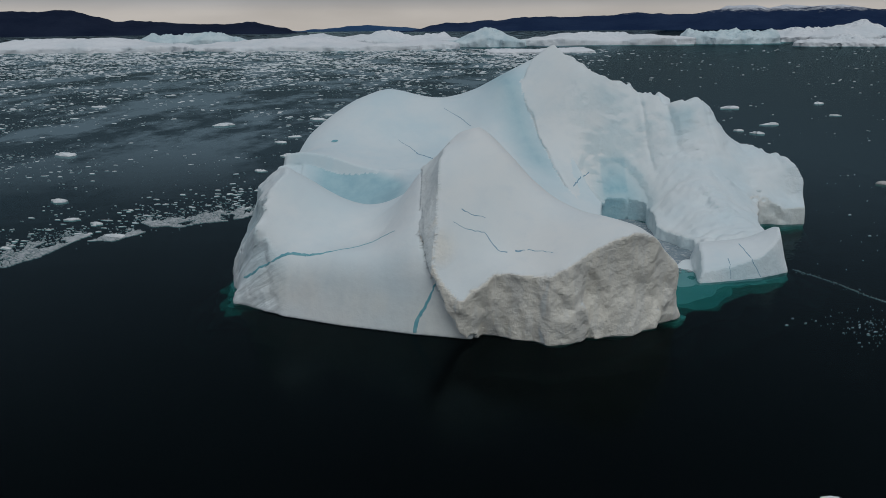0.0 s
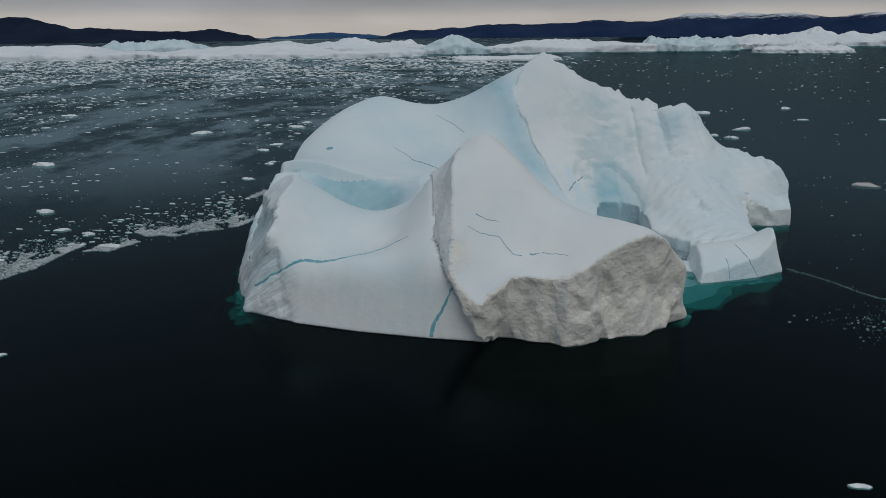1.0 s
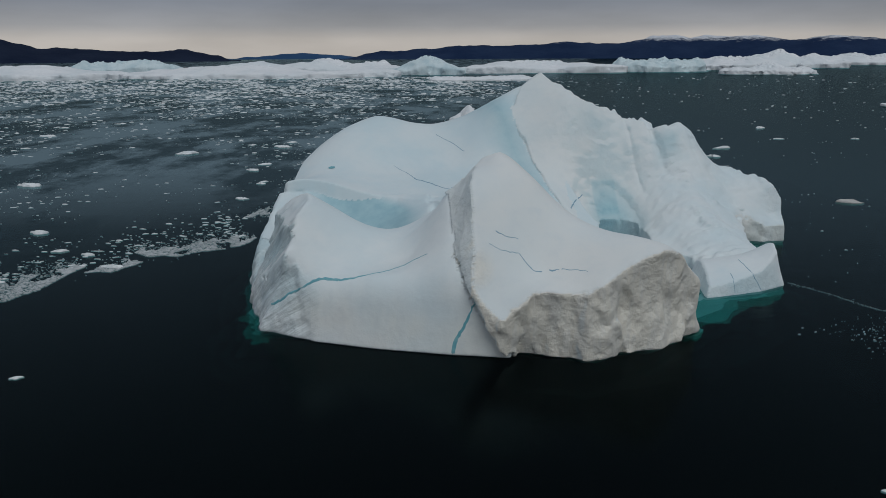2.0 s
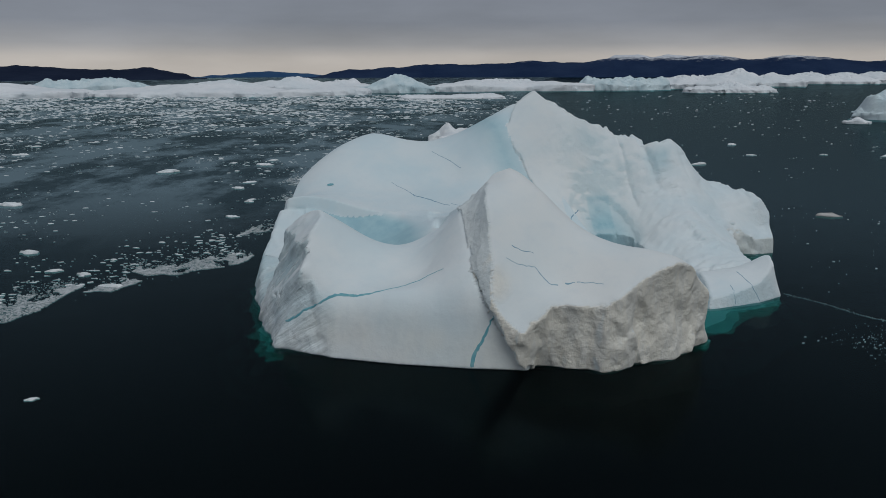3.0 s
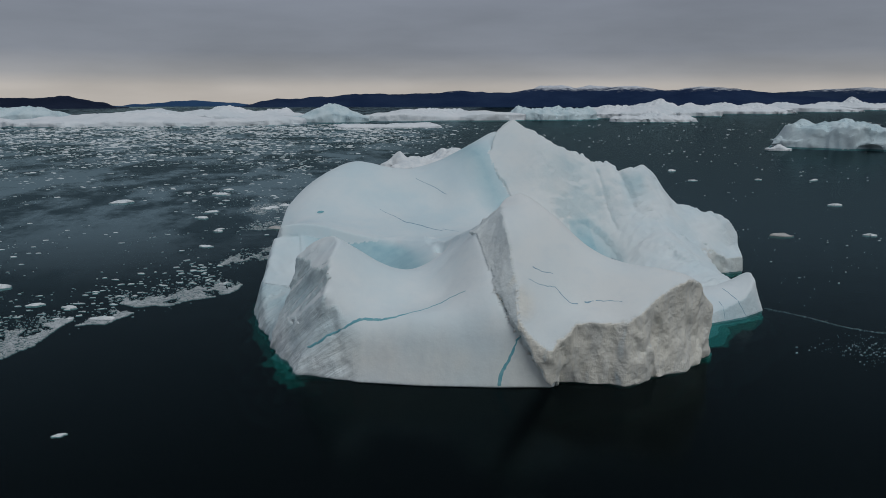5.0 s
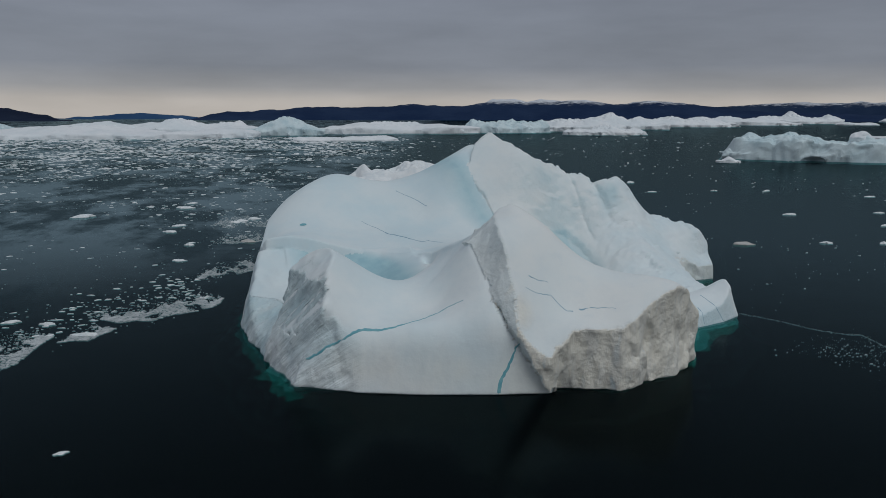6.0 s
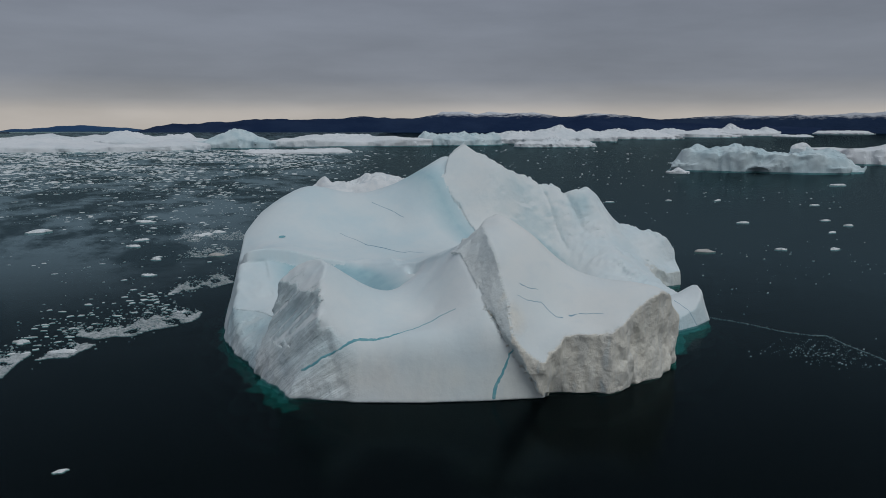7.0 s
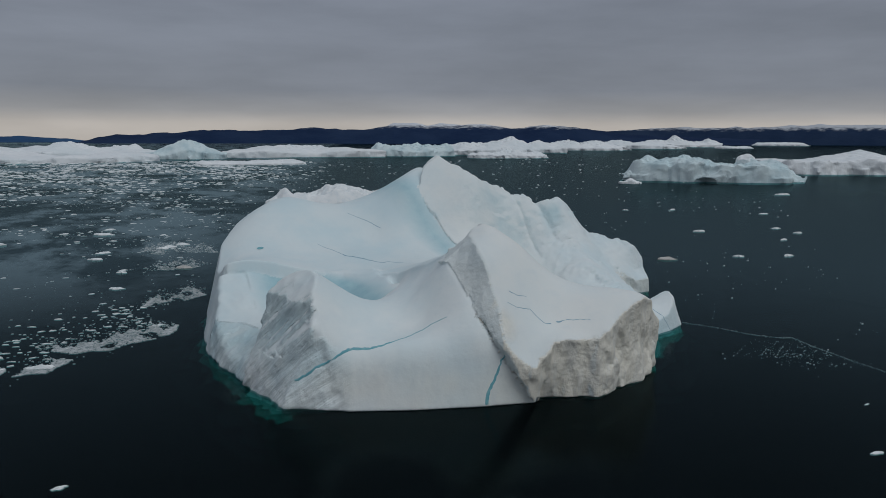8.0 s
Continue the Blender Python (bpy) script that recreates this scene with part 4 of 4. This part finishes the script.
for i, (x, y, w) in enumerate([(116.5, 146, 4.6), (130, 141, 4.0), (157, 165, 4.0), (147, 193, 4.4), (176, 175, 4.0), (180, 188, 3.6), (219, 228, 4.4), (40.5, 54.3, 0.8), (-52.2, 213, 5.0),
                               (-32.5, 228, 6.0), (-47.2, 169, 4.0), (-107, 192, 8.5), (-80, 138, 6.0), (-82, 252, 9.5), (-157, 315, 9), (108, 245, 5.5), (96, 225, 6.5), (155, 309, 6), (142, 269, 4),
                               (113, 295, 7.5), (92, 231, 4), (-52, 71.6, 1.5), (28, 44.4, 1.6), (-57.2, 113.2, 3.4), (-34, 226.5, 6.5), (-28.5, 232, 5), (-51.5, 267, 8), (-52.3, 212.5, 5), (-64, 121, 3.2), (-70, 124, 3), (321, 304, 9), (193, 258, 4), (172, 266, 4), (66, 252, 6)]):
    floe(x, y, w * (0.78 if x < -30 and y > 130 else 1.0), 400 + i)
floe(93.6, 150.6, 6.0, 440, True)
floe(-31, 190, 4.0, 441, True)


def scatter(name, places, sizes, material, seed, label, flatness=0.16):
    """Many loose bits of floating ice in one mesh: broken six-sided lumps, each of its own shape."""
    rs = np.random.RandomState(seed)
    n, m = len(places), 6
    ang = np.arange(m) / m * math.tau + rs.rand(n, 1) * math.tau
    rad = sizes[:, None] * 0.5 * (0.6 + 0.65 * rs.rand(n, m))
    sq, tw = 0.16 + 0.4 * rs.rand(n, 1), (rs.rand(n, 1) - 0.5) * 0.7
    ux, uy = rad * np.cos(ang), rad * np.sin(ang) * sq
    ex, ey = ux * np.cos(tw) - uy * np.sin(tw), ux * np.sin(tw) + uy * np.cos(tw)
    hgt = sizes[:, None] * flatness * (0.35 + 0.9 * rs.rand(n, 1))
    lowr = np.stack([places[:, :1] + ex, places[:, 1:2] + ey, np.full((n, m), -0.12)], -1)
    topr = np.stack([places[:, :1] + ex * 0.82, places[:, 1:2] + ey * 0.82, hgt * (0.35 + 0.5 * rs.rand(n, m))], -1)
    tip = np.stack([places[:, 0] + 0.2 * ex[:, 0], places[:, 1] + 0.2 * ey[:, 0], hgt[:, 0]], -1)[:, None]
    v = np.concatenate([lowr, topr, tip], 1).reshape(-1, 3)
    base = (np.arange(n) * (2 * m + 1))[:, None]
    i = np.arange(m)
    j = (i + 1) % m
    quads = np.stack([base + i, base + j, base + j + m, base + i + m], -1).reshape(-1, 4)
    tris = np.stack([base + i + m, base + j + m, np.broadcast_to(base + 2 * m, (n, m))], -1).reshape(-1, 3)
    return tagged(new(name, mesh_of(name, v, [quads, tris], [material], False)), label, "brash ice", kind="stuff")


def west_field(n, seed, y0, y1, thin):
    """Places in the ice-strewn western water: behind the current line, in streaks."""
    rs = np.random.RandomState(seed)
    y = y0 + (y1 - y0) * rs.rand(n * 6) ** (1.25 if y1 < 500 else 0.9)
    xr = -40 + 0.19 * (y - 130) + 0.14 * y * rs.rand(n * 6) ** 4 * (y > 170)
    x = xr - rs.rand(n * 6) * (60 + 0.75 * y)
    d = fbm(np.stack([x / 38 + y / 190, y / 60, 0 * x], 1) + 40, 81, 4)
    ok = (0.36 * d + 0.26 * fbm(np.stack([x / 9, y / 16, 0 * x], 1), 85, 3) > thin - 0.5 + rs.rand(n * 6) * 0.9) & (y > 99 + 0.93 * (x + 66) + 2 * d) & (y > 88)
    p = np.stack([x, y], 1)[ok][:n]
    return p, rs


p, rs = west_field(3200, 1, 96, 330, 0.35)
scatter("brash_ice", p, 0.13 + 0.55 * rs.rand(len(p)) ** 3.5, M_BRASH, 2, "small white brash ice strewn over dark water")
p, rs = west_field(2600, 3, 112, 420, 0.15)
scatter("brash_ice", p, 0.3 + (0.5 + 0.006 * p[:, 1]) * rs.rand(len(p)) ** 3.0, M_FLOE, 4, "small flat white ice pieces spread over the sea", 0.1)
p, rs = west_field(30000, 7, 240, 1030, 0.12)
p = p[rs.rand(len(p)) < np.clip((p[:, 1] - 200) / 450, 0.25, 1)]
scatter("brash_ice", p, 0.35 + (0.4 + 0.0075 * p[:, 1]) * rs.rand(len(p)) ** 5.0, M_FLOE, 8, "drifting white ice pieces crowding towards the far ice edge", 0.12)
p, rs = west_field(100, 5, 110, 700, 0.3)
for i, (x, y) in enumerate(p):
    floe(x, y, 0.9 + 0.006 * y + 2.0 * rs.rand() ** 4, 500 + i)


def strip_places(line, width, n, seed, skew=1.6):
    """Places along a bent line, denser on its near edge."""
    rs = np.random.RandomState(seed)
    pts = np.array(line, float)
    seg = np.hypot(*np.diff(pts, axis=0).T)
    cum = np.concatenate([[0], np.cumsum(seg)])
    t = rs.rand(n) * cum[-1]
    x, y = np.interp(t, cum, pts[:, 0]), np.interp(t, cum, pts[:, 1])
    w = width * np.sin(np.clip(t / cum[-1], 0.02, 0.98) * math.pi) ** 0.5
    wob = fbm(np.stack([t / 5.0, 0 * t, 0 * t], 1), seed, 3)
    far = np.where(rs.rand(n) < 0.25, 1.9, 1.0)
    return np.stack([x + 0.6 * wob + 0.4 * rs.randn(n) * (far > 1), y + w * far * rs.rand(n) ** skew + 1.2 * wob], 1), rs


def band_places(near_line, far_line, n, seed):
    """Places in a drift between a sharp near edge and a ragged far edge, with a loose fringe behind it."""
    rs = np.random.RandomState(seed)
    a, b = np.array(near_line, float), np.array(far_line, float)
    u = rs.rand(n) * (len(a) - 1)
    k = np.minimum(u.astype(int), len(a) - 2)
    f = (u - k)[:, None]
    pa, pb = a[k] * (1 - f) + a[k + 1] * f, b[k] * (1 - f) + b[k + 1] * f
    ends = np.minimum(u, len(a) - 1 - u)
    wob = fbm(np.stack([u * 3.0, 0 * u, 0 * u], 1), seed, 3)
    v = rs.rand(n) * np.clip(ends / 0.35, 0.15, 1) * (0.95 + 0.5 * wob)
    loose = rs.rand(n) < 0.10
    v = np.where(loose, v + 1.2 * rs.rand(n) ** 2, v)
    q = pa + (pb - pa) * v[:, None]
    q[:, 1] += 0.9 * fbm(np.stack([u * 2.0 + 7, 0 * u, 0 * u], 1), seed + 1, 3)
    hole = fbm(np.stack([q[:, 0] / 3.0, q[:, 1] / 4.5, 0 * u], 1) + 13, seed + 2, 3)
    return q[(hole > -0.28) | loose], rs


BANDS = [([(-84, 82), (-74, 90), (-66.3, 97.5), (-63.6, 103), (-62.6, 109.7), (-61.8, 113.5)], [(-92, 94), (-82, 100), (-72, 107.5), (-68, 111.5), (-65.5, 114), (-62, 115)], 8500),
         ([(-60.3, 110.8), (-56.3, 110.6), (-54.5, 113), (-53.2, 117)], [(-60, 112.5), (-58.2, 116.2), (-56, 116.4), (-53.5, 117.6)], 1500),
         ([(-58.5, 122.8), (-53, 119.6), (-48, 119.4), (-43.4, 121.4), (-38.8, 124.6), (-37, 130)], [(-59, 127), (-53, 126.6), (-47.5, 128.8), (-43, 131), (-40, 133), (-37.6, 132.5)], 6500),
         ([(-42.4, 149.4), (-39.3, 147.8), (-35.3, 149), (-29.6, 154.7)], [(-42.2, 153), (-37.9, 158), (-33.5, 160.5), (-29, 161)], 3200),
         ([(-41, 187.7), (-34.3, 188.1), (-29, 190), (-24.7, 193.4)], [(-39.5, 196), (-33.5, 201), (-28.4, 201), (-24.5, 196)], 2200),
         ([(-40.6, 222), (-35.9, 214), (-31.2, 218), (-20.2, 212)], [(-40.6, 225.3), (-36.6, 235), (-30.1, 238), (-17.6, 232)], 2600)]
for i, (line, back, n) in enumerate(BANDS):
    p, rs = band_places(line, back, n, 600 + i)
    scatter("brash_band", p, 0.16 + 0.5 * rs.rand(len(p)) ** 3.0, M_BRASH, 620 + i, "dense grey-white band of brash ice along a current line", 0.22)
p, rs = band_places([(-72, 104), (-62, 114.5), (-50, 124), (-39, 131)], [(-78, 116), (-66, 127), (-52, 140), (-42, 146)], 300, 640)
scatter("brash_ice", p, 0.3 + 1.4 * rs.rand(len(p)) ** 2.5, M_FLOE, 641, "loose white ice pieces behind the brash band", 0.12)
# slush in the lagoon: a closed grey skin with bits in it
ring = [(23, 97), (26, 95.6), (28.5, 95.0), (31, 95.3), (33.5, 96.2), (36, 99), (37, 106), (36, 116), (31, 125), (24, 121), (21, 108)]
edge = []
for (x0, y0), (x1, y1) in zip(ring, ring[1:] + ring[:1]):
    edge += [(x0 + (x1 - x0) * u, y0 + (y1 - y0) * u) for u in np.arange(8) / 8]
wave = fbm(np.array([(x / 1.5, y / 1.5, 0) for x, y in edge]) + 30, 65, 3)
verts = [(x + 0.3 * w, y + 0.6 * w, 0.03) for (x, y), w in zip(edge, wave)] + [(x, y, -0.12) for x, y in edge]
n = len(edge)
tagged(new("lagoon_slush", mesh_of("lagoon_slush", verts, [tuple(range(n))] + [(i + n, (i + 1) % n + n, (i + 1) % n, i) for i in range(n)], [M_SLUSH], False)), "smooth grey skin of slush ice in the iceberg's lagoon", "slush ice", kind="stuff")
rs = np.random.RandomState(9)
p = np.stack([24 + 13 * rs.rand(5200), 94.5 + 34 * rs.rand(5200)], 1)
p = p[(inside(p[:, 0], p[:, 1], wall_poly) < 1.0) & (inside(p[:, 0], p[:, 1], slab_poly) < 0.5) & (inside(p[:, 0], p[:, 1], block_poly) < 0.3)]
scatter("lagoon_slush", p, 0.15 + 0.55 * rs.rand(len(p)) ** 3, M_BRASH, 10, "packed grey slush ice in the iceberg's lagoon", 0.15)
# open eastern water
rs = np.random.RandomState(12)
y = 76 + 900 * rs.rand(3000) ** 1.3
p = np.stack([-25 + 0.1 * y + (0.95 * y + 20) * rs.rand(3000), y], 1)
p = p[fbm(np.stack([p[:, 0] / 60, p[:, 1] / 22, 0 * y], 1) + 17, 19, 3) > -0.12]
p = p[inside(p[:, 0], p[:, 1], [(-36, 80), (0, 68), (30, 70), (64, 115), (62, 130), (20, 162), (-34, 160)]) < 0]
scatter("brash_ice", p, 0.08 + (0.1 + 0.0055 * p[:, 1]) * rs.rand(len(p)) ** 4, M_FLOE, 13, "scattered small brash ice on open dark water")
p, rs = strip_places([(48, 95.2), (50.5, 91.2), (53, 87), (56, 82), (57.6, 78.8), (56.5, 74), (55.2, 66), (54.5, 56)], 0.35, 700, 14, 1.0)
scatter("slush_line", p, 0.05 + 0.16 * rs.rand(len(p)), M_BRASH, 15, "thin pale line of slush on dark water", 0.1)
p = np.stack([50.5 + 3.2 * rs.randn(320), 73.5 + 3.4 * rs.randn(320)], 1)
scatter("brash_patch", p, 0.06 + 0.45 * rs.rand(len(p)) ** 4, M_BRASH, 16, "loose patch of small brash ice on dark water")
